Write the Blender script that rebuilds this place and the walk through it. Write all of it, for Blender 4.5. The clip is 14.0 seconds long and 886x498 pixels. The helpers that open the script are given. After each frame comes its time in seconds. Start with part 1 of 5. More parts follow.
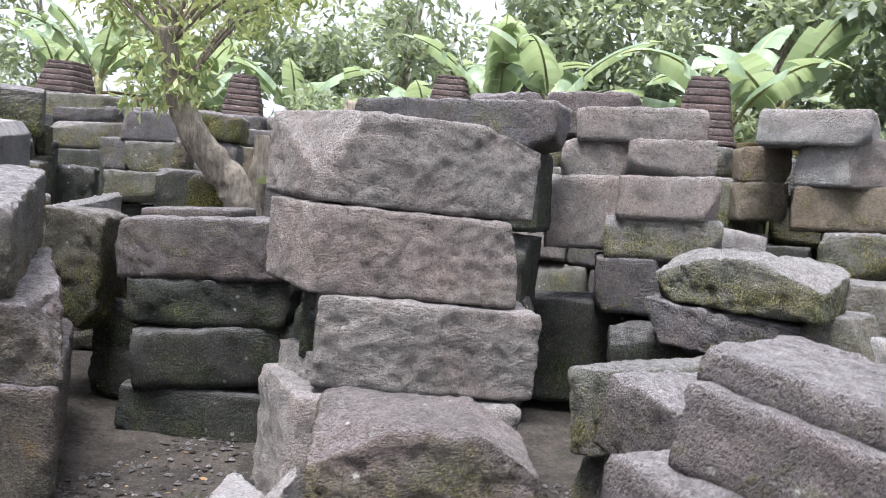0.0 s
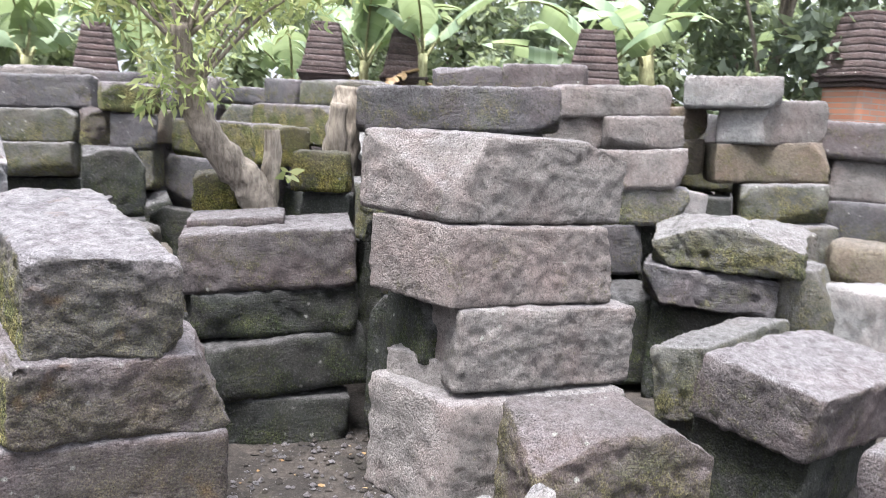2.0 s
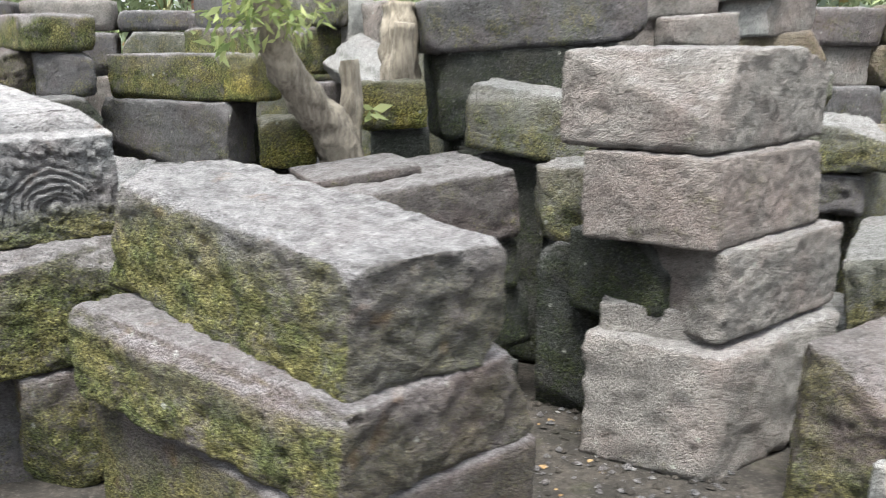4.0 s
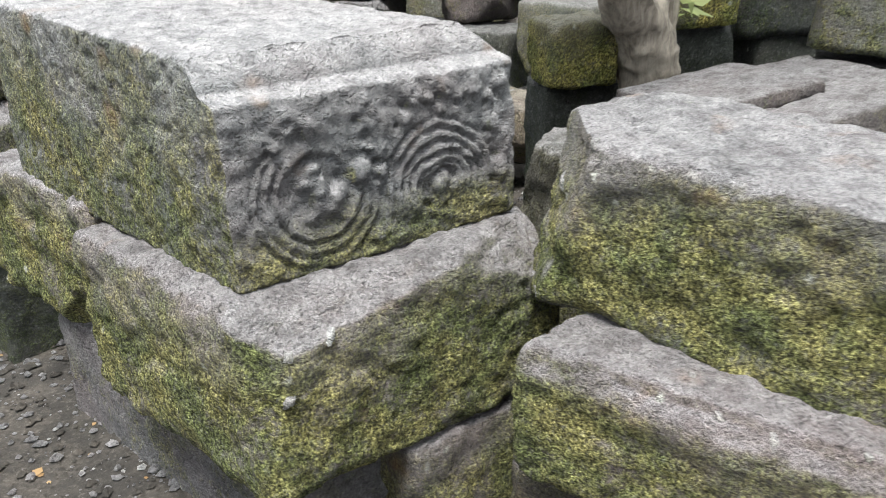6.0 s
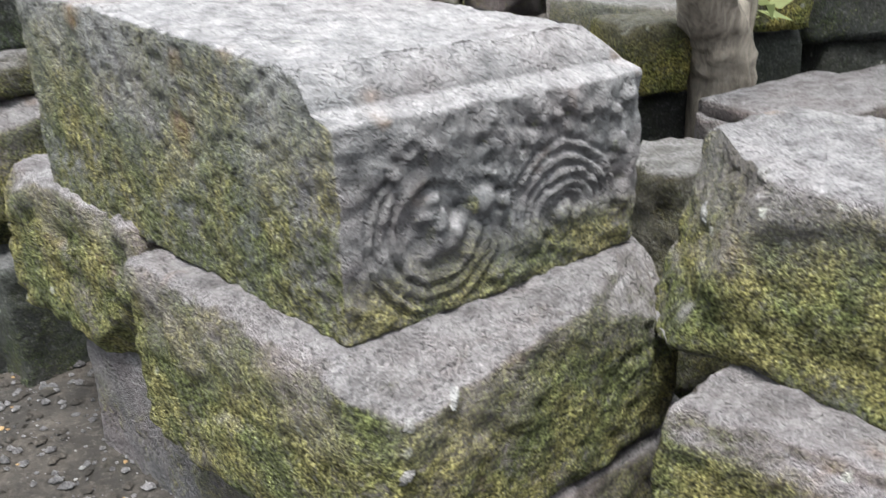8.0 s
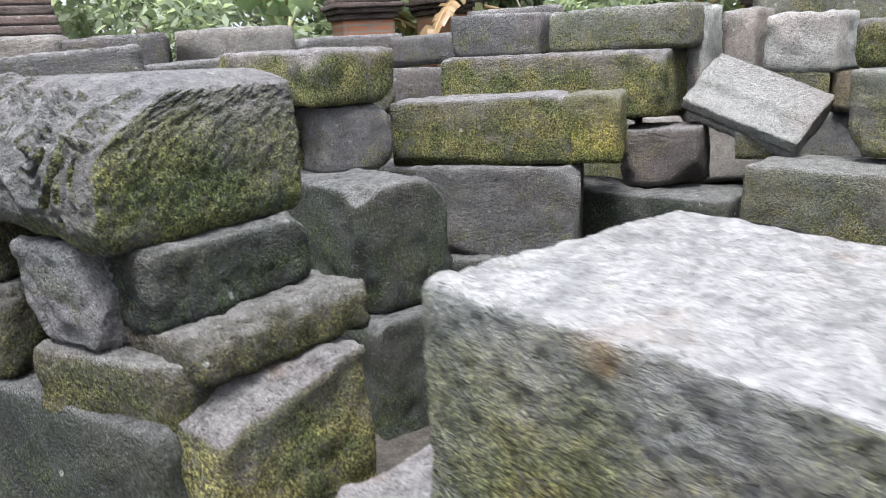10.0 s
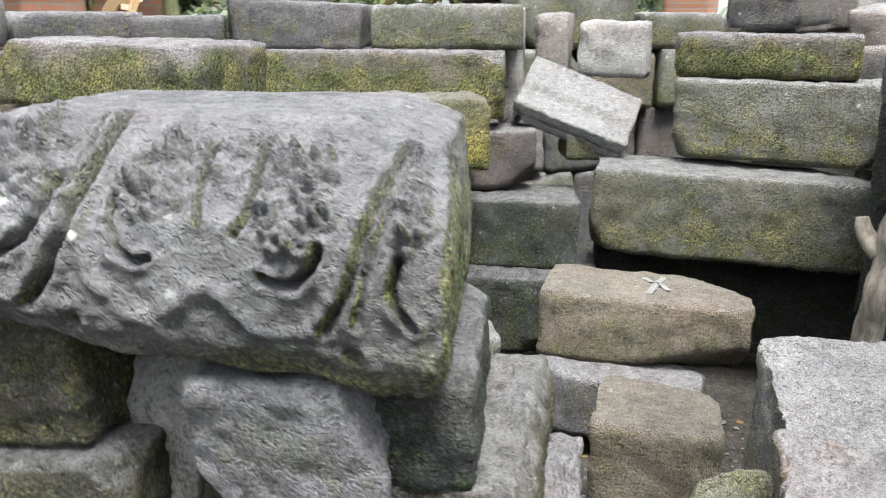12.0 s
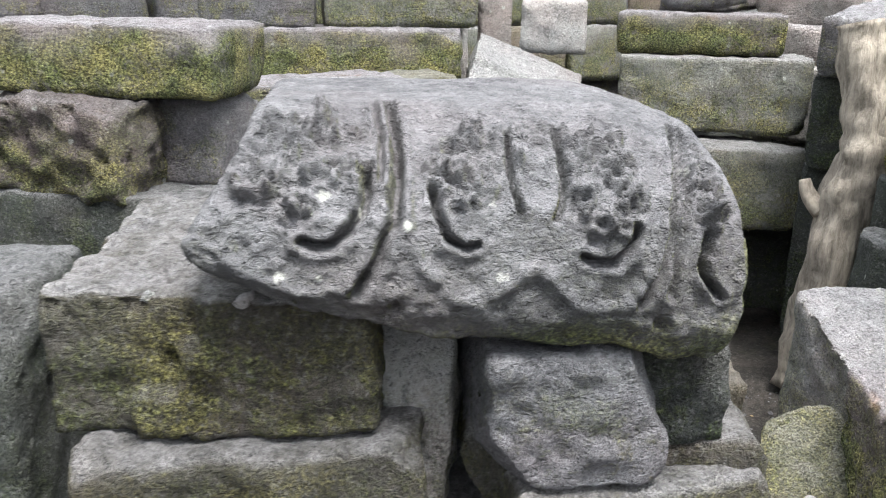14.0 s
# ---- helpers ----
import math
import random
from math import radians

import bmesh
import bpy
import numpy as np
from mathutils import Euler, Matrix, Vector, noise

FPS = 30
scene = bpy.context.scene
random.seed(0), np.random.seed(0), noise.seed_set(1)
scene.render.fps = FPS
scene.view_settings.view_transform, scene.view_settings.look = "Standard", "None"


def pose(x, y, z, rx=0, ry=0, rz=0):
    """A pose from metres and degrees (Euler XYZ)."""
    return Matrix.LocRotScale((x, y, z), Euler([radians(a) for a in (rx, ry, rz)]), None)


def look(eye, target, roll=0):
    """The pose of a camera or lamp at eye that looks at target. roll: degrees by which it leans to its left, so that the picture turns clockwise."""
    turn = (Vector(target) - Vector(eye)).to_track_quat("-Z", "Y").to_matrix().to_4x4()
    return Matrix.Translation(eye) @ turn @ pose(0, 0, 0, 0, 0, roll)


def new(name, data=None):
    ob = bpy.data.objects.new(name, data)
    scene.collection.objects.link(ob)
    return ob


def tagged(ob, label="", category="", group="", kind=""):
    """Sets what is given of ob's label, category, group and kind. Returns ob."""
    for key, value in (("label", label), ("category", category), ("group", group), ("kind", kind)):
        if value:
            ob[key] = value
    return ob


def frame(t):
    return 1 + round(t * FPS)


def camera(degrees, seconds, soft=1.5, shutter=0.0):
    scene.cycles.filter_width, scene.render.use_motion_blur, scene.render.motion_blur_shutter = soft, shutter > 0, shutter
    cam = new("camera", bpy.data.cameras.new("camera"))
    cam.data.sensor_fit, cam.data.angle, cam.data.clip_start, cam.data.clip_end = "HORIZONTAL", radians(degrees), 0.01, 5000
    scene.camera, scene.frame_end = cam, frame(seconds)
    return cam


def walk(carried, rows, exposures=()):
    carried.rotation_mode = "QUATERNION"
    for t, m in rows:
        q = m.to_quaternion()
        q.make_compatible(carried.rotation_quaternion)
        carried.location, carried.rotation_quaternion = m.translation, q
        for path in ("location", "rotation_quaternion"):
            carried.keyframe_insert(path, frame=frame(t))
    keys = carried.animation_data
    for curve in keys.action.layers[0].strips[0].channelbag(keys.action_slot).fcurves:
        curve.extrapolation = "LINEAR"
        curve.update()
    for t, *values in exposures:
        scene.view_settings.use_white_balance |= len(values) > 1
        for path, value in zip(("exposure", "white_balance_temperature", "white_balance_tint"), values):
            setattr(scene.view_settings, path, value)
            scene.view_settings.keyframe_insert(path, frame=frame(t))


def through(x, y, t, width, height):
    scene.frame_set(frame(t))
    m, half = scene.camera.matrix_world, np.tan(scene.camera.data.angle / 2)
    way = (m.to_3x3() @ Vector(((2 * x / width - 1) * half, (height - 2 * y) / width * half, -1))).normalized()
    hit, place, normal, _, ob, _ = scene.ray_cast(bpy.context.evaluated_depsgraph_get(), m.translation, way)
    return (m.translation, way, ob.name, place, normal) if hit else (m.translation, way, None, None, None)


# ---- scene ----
cam = camera(57.0, 14.0, soft=0.9, shutter=0.35)
walk(cam, [
    (0.0, look((1.203, 0.042, 1.144), (0.538, 2.134, 0.989), 6.2)),
    (0.5, look((0.941, -0.198, 1.139), (0.405, 1.928, 0.954), 4.2)),
    (1.0, look((0.548, -0.253, 1.229), (0.139, 1.900, 1.033), 4.0)),
    (1.5, look((0.205, -0.350, 1.355), (-0.104, 1.821, 1.168), 3.9)),
    (2.0, look((-0.134, -0.438, 1.450), (-0.234, 1.736, 1.124), 3.9)),
    (2.2, look((-0.285, -0.455, 1.487), (-0.291, 1.714, 1.121), 3.8)),
    (4.3, look((-2.023, 0.461, 1.446), (-1.599, 2.533, 0.842), -0.3)),
    (4.5, look((-2.171, 0.608, 1.433), (-1.744, 2.667, 0.785), -0.2)),
    (5.0, look((-2.471, 0.953, 1.391), (-2.105, 3.007, 0.695), -1.1)),
    (5.5, look((-2.740, 1.239, 1.432), (-2.351, 3.270, 0.685), -1.7)),
    (6.0, look((-2.872, 1.507, 1.427), (-2.494, 3.516, 0.614), -2.5)),
    (6.5, look((-2.944, 1.709, 1.412), (-2.552, 3.666, 0.485), -2.4)),
    (7.0, look((-2.994, 1.798, 1.405), (-2.558, 3.722, 0.431), -1.9)),
    (7.5, look((-3.009, 1.805, 1.404), (-2.555, 3.745, 0.471), -1.6)),
    (8.0, look((-3.083, 1.813, 1.427), (-2.652, 3.803, 0.593), -1.2)),
    (8.5, look((-3.221, 1.828, 1.462), (-2.844, 3.886, 0.784), -0.7)),
    (9.0, look((-3.406, 2.066, 1.488), (-3.060, 4.175, 0.966), -1.5)),
    (9.2, look((-3.477, 2.228, 1.511), (-3.156, 4.348, 1.023), -3.0)),
    (11.3, look((-4.546, 3.554, 1.727), (-3.514, 5.393, 1.102), -0.0)),
    (11.5, look((-4.643, 3.640, 1.719), (-3.500, 5.412, 1.093), -0.1)),
    (12.0, look((-4.870, 3.859, 1.752), (-3.452, 5.427, 1.145), 0.2)),
    (12.5, look((-4.998, 4.037, 1.762), (-3.470, 5.514, 1.197), -1.2)),
    (13.0, look((-5.098, 4.178, 1.769), (-3.498, 5.538, 1.114), -2.0)),
    (13.5, look((-5.239, 4.259, 1.780), (-3.558, 5.507, 1.101), -0.6)),
    (14.0, look((-5.390, 4.311, 1.781), (-3.703, 5.553, 1.110), 0.7)),
], [(0.0, 2.03, 6100, 14), (0.5, 2.12, 6100, 14), (1.0, 1.98, 6100, 15), (1.5, 2.05, 6100, 15), (2.1, 2.38, 6150, 14), (4.4, 2.14, 6350, 5), (7.5, 2.12, 6350, 6), (9.0, 2.02, 6050, 9), (11.5, 2.36, 6250, 6), (14.0, 2.38, 6200, 8)])

# ---- world and sun: bright overcast daylight ----
world = bpy.data.worlds.new("overcast")
scene.world = world
world.use_nodes = True
wn = world.node_tree
sky = wn.nodes.new("ShaderNodeTexSky")
sky.sky_type = "NISHITA"
sky.sun_disc = False
sky.sun_elevation = radians(72)
sky.sun_rotation = radians(200)
sky.air_density, sky.dust_density, sky.ozone_density = 1.0, 6.0, 1.0
bg = wn.nodes["Background"]
bg.inputs["Strength"].default_value = 0.067
cloud = wn.nodes.new("ShaderNodeMix")
cloud.data_type = "RGBA"
cloud.inputs["Factor"].default_value = 0.8
cloud.inputs["B"].default_value = (8.2, 8.5, 8.8, 1)
wn.links.new(sky.outputs[0], cloud.inputs["A"])
# an overcast sky is brightest overhead and fades to the rim
way = wn.nodes.new("ShaderNodeTexCoord")
lift = wn.nodes.new("ShaderNodeSeparateXYZ")
wn.links.new(way.outputs["Generated"], lift.inputs[0])
fade = wn.nodes.new("ShaderNodeMapRange")
fade.inputs["From Min"].default_value = 0.0
fade.inputs["From Max"].default_value = 1.0
fade.inputs["To Min"].default_value = 0.5
fade.inputs["To Max"].default_value = 1.4
wn.links.new(lift.outputs["Z"], fade.inputs["Value"])
dome = wn.nodes.new("ShaderNodeVectorMath")
dome.operation = "SCALE"
wn.links.new(cloud.outputs["Result"], dome.inputs[0])
wn.links.new(fade.outputs["Result"], dome.inputs["Scale"])
wn.links.new(dome.outputs[0], bg.inputs["Color"])
sun_data = bpy.data.lights.new("sun", "SUN")
sun_data.energy, sun_data.angle, sun_data.color = 2.7, radians(24), (1.0, 0.97, 0.92)
sun = new("sun", sun_data)
sun.matrix_world = look((0, 0, 20), (0.12 * 20, 0.3 * 20, 0))


# ---- materials ----
class Nodes:
    def __init__(self, name):
        self.mat = bpy.data.materials.new(name)
        self.mat.use_nodes = True
        self.tree = self.mat.node_tree
        self.bsdf = self.tree.nodes["Principled BSDF"]

    def add(self, kind, **values):
        n = self.tree.nodes.new(kind)
        for k, v in values.items():
            n.inputs[k.replace("_", " ")].default_value = v
        return n

    def link(self, a, b):
        self.tree.links.new(a, b)

    def noise(self, vec, scale, detail=5.0, rough=0.6, distortion=0.0):
        n = self.add("ShaderNodeTexNoise", Scale=scale, Detail=detail, Roughness=rough, Distortion=distortion)
        if vec is not None:
            self.link(vec, n.inputs["Vector"])
        return n.outputs["Fac"]

    def ramp(self, fac, *stops):
        n = self.tree.nodes.new("ShaderNodeValToRGB")
        r = n.color_ramp
        while len(r.elements) < len(stops):
            r.elements.new(0.5)
        for e, (p, c) in zip(r.elements, stops):
            e.position = p
            e.color = (*c, 1) if isinstance(c, tuple) else (c, c, c, 1)
        self.link(fac, n.inputs["Fac"])
        return n.outputs["Color"]

    def mix(self, fac, a, b, blend="MIX"):
        n = self.tree.nodes.new("ShaderNodeMix")
        n.data_type, n.blend_type = "RGBA", blend
        for sock, v in ((n.inputs["Factor"], fac), (n.inputs["A"], a), (n.inputs["B"], b)):
            if isinstance(v, bpy.types.NodeSocket):
                self.link(v, sock)
            elif isinstance(v, tuple):
                sock.default_value = (*v, 1)
            else:
                sock.default_value = v
        return n.outputs["Result"]

    def math(self, op, a, b=0.0, clamp=False):
        n = self.tree.nodes.new("ShaderNodeMath")
        n.operation, n.use_clamp = op, clamp
        for sock, v in ((n.inputs[0], a), (n.inputs[1], b)):
            if isinstance(v, bpy.types.NodeSocket):
                self.link(v, sock)
            else:
                sock.default_value = v
        return n.outputs[0]

    def object_coords(self):
        t = self.tree.nodes.new("ShaderNodeTexCoord")
        info = self.tree.nodes.new("ShaderNodeObjectInfo")
        shift = self.tree.nodes.new("ShaderNodeVectorMath")
        shift.operation = "MULTIPLY_ADD"
        shift.inputs[1].default_value = (37.0, 53.0, 29.0)
        self.link(info.outputs["Random"], shift.inputs[0])
        self.link(t.outputs["Object"], shift.inputs[2])
        self.random = info.outputs["Random"]
        return shift.outputs[0]

    def bump(self, height, strength, distance, base=None):
        n = self.add("ShaderNodeBump", Strength=strength, Distance=distance)
        self.link(height, n.inputs["Height"])
        if base is not None:
            self.link(base, n.inputs["Normal"])
        return n.outputs["Normal"]


def stone_material(name, dark, light, moss, moss_colour=(0.168, 0.165, 0.068), pale=0.5, warm=0.0, pits=0.8, on_top=0.04, lee=0.0, damp_side=(-0.9, -0.35, 0.0), lumps=1.0, foot=0.0, reach=0.35, grit=1.0):
    """Weathered andesite: mottled, pitted, a dry pale skin with painted skylight on upper faces, moss on the sides,
    lichen flecks.
    """
    m = Nodes(name)
    co = m.object_coords()
    broad = m.noise(co, 3.2, 4, 0.6)
    mid = m.noise(co, 17.0, 6, 0.7)
    fine = m.noise(co, 85.0, 5, 0.75)
    col = m.mix(m.ramp(broad, (0.34, 0.0), (0.66, 1.0)), dark, light)
    col = m.mix(m.ramp(mid, (0.46, 0.0), (0.70, 0.4)), col, tuple(min(1, c * 1.25) for c in light))
    col = m.mix(m.ramp(mid, (0.28, 0.3), (0.44, 0.0)), col, tuple(c * 0.6 for c in dark))
    blush = m.ramp(m.noise(co, 2.1, 5, 0.65), (0.45, 0.0), (0.65, 0.45))
    col = m.mix(blush, col, tuple(c * k for c, k in zip(light, (1.05, 0.86, 0.84))))
    if warm:
        rust = m.ramp(m.noise(co, 5.5, 3, 0.5), (0.62, 0.0), (0.74, warm))
        col = m.mix(rust, col, (0.27, 0.14, 0.055))
    geo = m.tree.nodes.new("ShaderNodeNewGeometry")
    sep = m.tree.nodes.new("ShaderNodeSeparateXYZ")
    m.link(geo.outputs["Normal"], sep.inputs[0])
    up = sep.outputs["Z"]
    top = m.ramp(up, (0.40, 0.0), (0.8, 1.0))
    # paler by upward normal: part of the skylight on tops sits in this colour
    crust_light = m.math("MULTIPLY", top, m.ramp(mid, (0.34, 0.25), (0.60, 1.0)))
    col = m.mix(m.math("MULTIPLY", crust_light, pale), col, (0.55, 0.525, 0.54))
    # moss keeps to the sides and grows thickest where the stone stays damp
    gen = m.tree.nodes.new("ShaderNodeTexCoord")
    gs = m.tree.nodes.new("ShaderNodeSeparateXYZ")
    m.link(gen.outputs["Generated"], gs.inputs[0])
    rise = m.math("ADD", gs.outputs["Z"], m.math("MULTIPLY", m.math("SUBTRACT", broad, 0.5), 1.3))
    side = m.math("MULTIPLY", m.ramp(up, (0.25, 1.0), (0.7, on_top)), m.ramp(rise, (reach, 1.0), (1.05, 0.15)))
    if lee:
        damp = m.tree.nodes.new("ShaderNodeVectorMath")
        damp.operation = "DOT_PRODUCT"
        damp.inputs[1].default_value = damp_side
        m.link(geo.outputs["Normal"], damp.inputs[0])
        side = m.math("MULTIPLY", side, m.ramp(damp.outputs["Value"], (0.5, 1.0 - lee), (0.8, 1.0)))
    if foot:
        low = m.ramp(m.math("ADD", gs.outputs["Z"], m.math("MULTIPLY", m.math("SUBTRACT", broad, 0.5), 0.35)), (0.10, foot), (0.26, 0.0))
        side = m.math("MAXIMUM", side, low)
    patch = m.math("ADD", m.math("MULTIPLY", m.noise(co, 6.0, 6, 0.75, 0.4), 0.6), m.math("MULTIPLY", m.noise(co, 48.0, 5, 0.8), 0.4))
    cover = m.ramp(patch, (0.57 - 0.20 * moss, 0.0), (0.63 - 0.14 * moss, 1.0))
    cover = m.math("MULTIPLY", cover, m.math("MULTIPLY", side, min(1.0, 0.35 + 0.65 * moss)))
    dry = m.ramp(m.noise(co, 7.0, 4, 0.6), (0.40, 0.0), (0.62, 1.0))
    hue = m.mix(dry, tuple(c * k for c, k in zip(moss_colour, (0.72, 0.82, 0.75))), tuple(c * k for c, k in zip(moss_colour, (1.45, 1.34, 1.25))))
    green = m.mix(0.95, hue, m.ramp(m.noise(co, 90.0, 4, 0.7), (0.38, 0.14), (0.5, 0.5), (0.62, 0.88)), "OVERLAY")
    tuft = m.noise(co, 175.0, 2, 0.6)
    green = m.mix(1.0, green, m.ramp(tuft, (0.37, 0.40), (0.50, 0.92), (0.63, 1.6)), "MULTIPLY")
    col = m.mix(cover, col, green)
    # lichen flecks, and pits darkened to paint in the shade of small hollows
    vor = m.tree.nodes.new("ShaderNodeTexVoronoi")
    vor.inputs["Scale"].default_value = 11.0
    m.link(co, vor.inputs["Vector"])
    vd = m.math("ADD", vor.outputs["Distance"], m.math("MULTIPLY", m.math("SUBTRACT", fine, 0.5), 0.35))
    fleck = m.math("MULTIPLY", m.ramp(vd, (0.08, 1.0), (0.13, 0.0)), m.ramp(broad, (0.52, 0.0), (0.6, 0.85)))
    col = m.mix(fleck, col, (0.55, 0.55, 0.50))
    spot = m.noise(co, 62.0, 3, 0.62)
    col = m.mix(m.ramp(m.noise(co, 80.0, 3, 0.62), (0.55, 0.0), (0.66, 0.16)), col, (0.46, 0.45, 0.44))
    pit = m.math("MAXIMUM", m.ramp(fine, (0.35, 1.0), (0.43, 0.0)), m.ramp(spot, (0.33, 0.5), (0.42, 0.0)))
    col = m.mix(m.math("MULTIPLY", pit, 0.75 * pits), col, (0.022, 0.022, 0.022))
    grain = m.noise(co, 150.0, 4, 0.8)
    col = m.mix(0.6 * grit, col, m.ramp(grain, (0.36, 0.22), (0.64, 0.78)), "OVERLAY")
    clot = m.noise(co, 33.0, 6, 0.7)
    col = m.mix(0.25, col, m.ramp(clot, (0.36, 0.22), (0.5, 0.5), (0.64, 0.76)), "OVERLAY")
    tone = m.ramp(m.random, (0.0, 0.40), (1.0, 0.60))
    col = m.mix(0.7, col, tone, "OVERLAY")
    m.link(col, m.bsdf.inputs["Base Color"])
    m.bsdf.inputs["Roughness"].default_value = 0.93
    m.bsdf.inputs["Specular IOR Level"].default_value = 0.2
    h = m.math("ADD", m.math("MULTIPLY", clot, 1.3 * lumps), m.math("MULTIPLY", fine, 0.9))
    h = m.math("ADD", h, m.math("MULTIPLY", m.math("MULTIPLY", cover, m.math("ADD", m.noise(co, 115.0, 4, 0.75), tuft)), 1.5))
    h = m.math("ADD", h, m.math("MULTIPLY", grain, 0.8))
    h = m.math("ADD", h, m.math("MULTIPLY", m.ramp(spot, (0.37, 0.0), (0.46, 1.0)), 0.6))
    m.link(m.bump(h, 1.0, 0.04 * grit), m.bsdf.inputs["Normal"])
    return m.mat


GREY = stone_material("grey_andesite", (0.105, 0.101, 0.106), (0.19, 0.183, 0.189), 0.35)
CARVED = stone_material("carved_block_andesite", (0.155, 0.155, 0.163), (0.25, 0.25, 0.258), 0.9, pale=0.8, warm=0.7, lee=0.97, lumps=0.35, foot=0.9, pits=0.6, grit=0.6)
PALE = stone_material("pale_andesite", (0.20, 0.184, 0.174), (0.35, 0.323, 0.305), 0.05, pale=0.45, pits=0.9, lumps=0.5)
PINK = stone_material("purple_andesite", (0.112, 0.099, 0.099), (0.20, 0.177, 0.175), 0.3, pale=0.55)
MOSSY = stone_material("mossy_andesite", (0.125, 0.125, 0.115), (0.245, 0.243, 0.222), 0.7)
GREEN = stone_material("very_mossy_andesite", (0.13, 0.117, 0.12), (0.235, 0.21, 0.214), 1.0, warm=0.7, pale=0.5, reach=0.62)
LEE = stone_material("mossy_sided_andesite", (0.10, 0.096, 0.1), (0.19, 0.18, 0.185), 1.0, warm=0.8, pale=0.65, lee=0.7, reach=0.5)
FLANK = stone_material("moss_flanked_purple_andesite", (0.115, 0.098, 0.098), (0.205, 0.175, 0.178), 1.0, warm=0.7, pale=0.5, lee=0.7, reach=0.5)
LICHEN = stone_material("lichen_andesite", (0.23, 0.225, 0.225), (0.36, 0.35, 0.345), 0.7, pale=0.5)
# damp mossy stone, its colour deepened further to paint in shade between blocks
DARK = stone_material("shade_dark_mossy_andesite", (0.038, 0.041, 0.04), (0.085, 0.09, 0.082), 0.55, (0.06, 0.075, 0.028), pale=0.35)
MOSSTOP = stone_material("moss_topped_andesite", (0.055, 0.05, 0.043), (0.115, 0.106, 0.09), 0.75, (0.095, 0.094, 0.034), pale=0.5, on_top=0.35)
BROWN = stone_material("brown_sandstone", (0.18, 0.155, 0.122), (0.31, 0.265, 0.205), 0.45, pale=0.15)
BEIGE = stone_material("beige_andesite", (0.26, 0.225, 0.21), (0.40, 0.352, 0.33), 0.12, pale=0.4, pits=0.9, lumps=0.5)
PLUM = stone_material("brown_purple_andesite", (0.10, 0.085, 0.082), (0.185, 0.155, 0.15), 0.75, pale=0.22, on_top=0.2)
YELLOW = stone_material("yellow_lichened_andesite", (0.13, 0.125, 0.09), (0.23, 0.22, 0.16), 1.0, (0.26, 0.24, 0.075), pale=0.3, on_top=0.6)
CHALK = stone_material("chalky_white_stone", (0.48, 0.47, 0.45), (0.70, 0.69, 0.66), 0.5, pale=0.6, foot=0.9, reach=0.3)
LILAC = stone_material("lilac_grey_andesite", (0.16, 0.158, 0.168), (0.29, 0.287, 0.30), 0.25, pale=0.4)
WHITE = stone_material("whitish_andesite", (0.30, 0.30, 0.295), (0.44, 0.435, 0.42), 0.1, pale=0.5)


# ---- shape helpers ----
def lattice_hash(i, j, k, seed):
    h = (i * 374761393 + j * 668265263 + k * 2147483647 + seed * 1274126177) & 0xFFFFFFFF
    h = ((h ^ (h >> 13)) * 1274126177) & 0xFFFFFFFF
    return ((h ^ (h >> 16)) & 0xFFFF) / 32767.5 - 1.0


def value_noise(p, seed=0):
    """Smooth noise in -1..1 at an (n, 3) array of points."""
    f = np.floor(p)
    t = p - f
    t = t * t * (3 - 2 * t)
    i = f.astype(np.int64)
    out = 0
    for a in (0, 1):
        for b in (0, 1):
            for c in (0, 1):
                w = (t[:, 0] if a else 1 - t[:, 0]) * (t[:, 1] if b else 1 - t[:, 1]) * (t[:, 2] if c else 1 - t[:, 2])
                out = out + w * lattice_hash(i[:, 0] + a, i[:, 1] + b, i[:, 2] + c, seed)
    return out


def fbm(p, octaves=3, seed=0):
    total, amp = 0, 1.0
    for o in range(octaves):
        total = total + amp * value_noise(p * 2.0 ** o, seed + 17 * o)
        amp *= 0.5
    return total


def mesh_from(name, verts, faces, material, smooth=True):
    me = bpy.data.meshes.new(name)
    me.from_pydata([tuple(v) for v in verts], [], [tuple(f) for f in faces])
    me.materials.append(material)
    if smooth:
        me.polygons.foreach_set("use_smooth", [True] * len(me.polygons))
    me.update()
    return me


def box_lattice(nx, ny, nz):
    """The surface of a box as a fine lattice: integer points and quads facing outwards."""
    quads = []
    for axis, (na, nb), n in ((0, (ny, nz), nx), (1, (nz, nx), ny), (2, (nx, ny), nz)):
        a, b = np.meshgrid(np.arange(na), np.arange(nb), indexing="ij")
        a, b = a.ravel(), b.ravel()
        for side in (0, n):
            ring = ((a, b), (a + 1, b), (a + 1, b + 1), (a, b + 1))
            if side == 0:
                ring = ring[::-1]
            corner = []
            for u, v in ring:
                p = np.empty((len(u), 3), dtype=np.int64)
                p[:, axis], p[:, (axis + 1) % 3], p[:, (axis + 2) % 3] = side, u, v
                corner.append(p)
            quads.append(np.stack(corner, axis=1))
    quads = np.concatenate(quads)
    points, index = np.unique(quads.reshape(-1, 3), axis=0, return_inverse=True)
    return points, index.reshape(-1, 4)


SEED = [0]


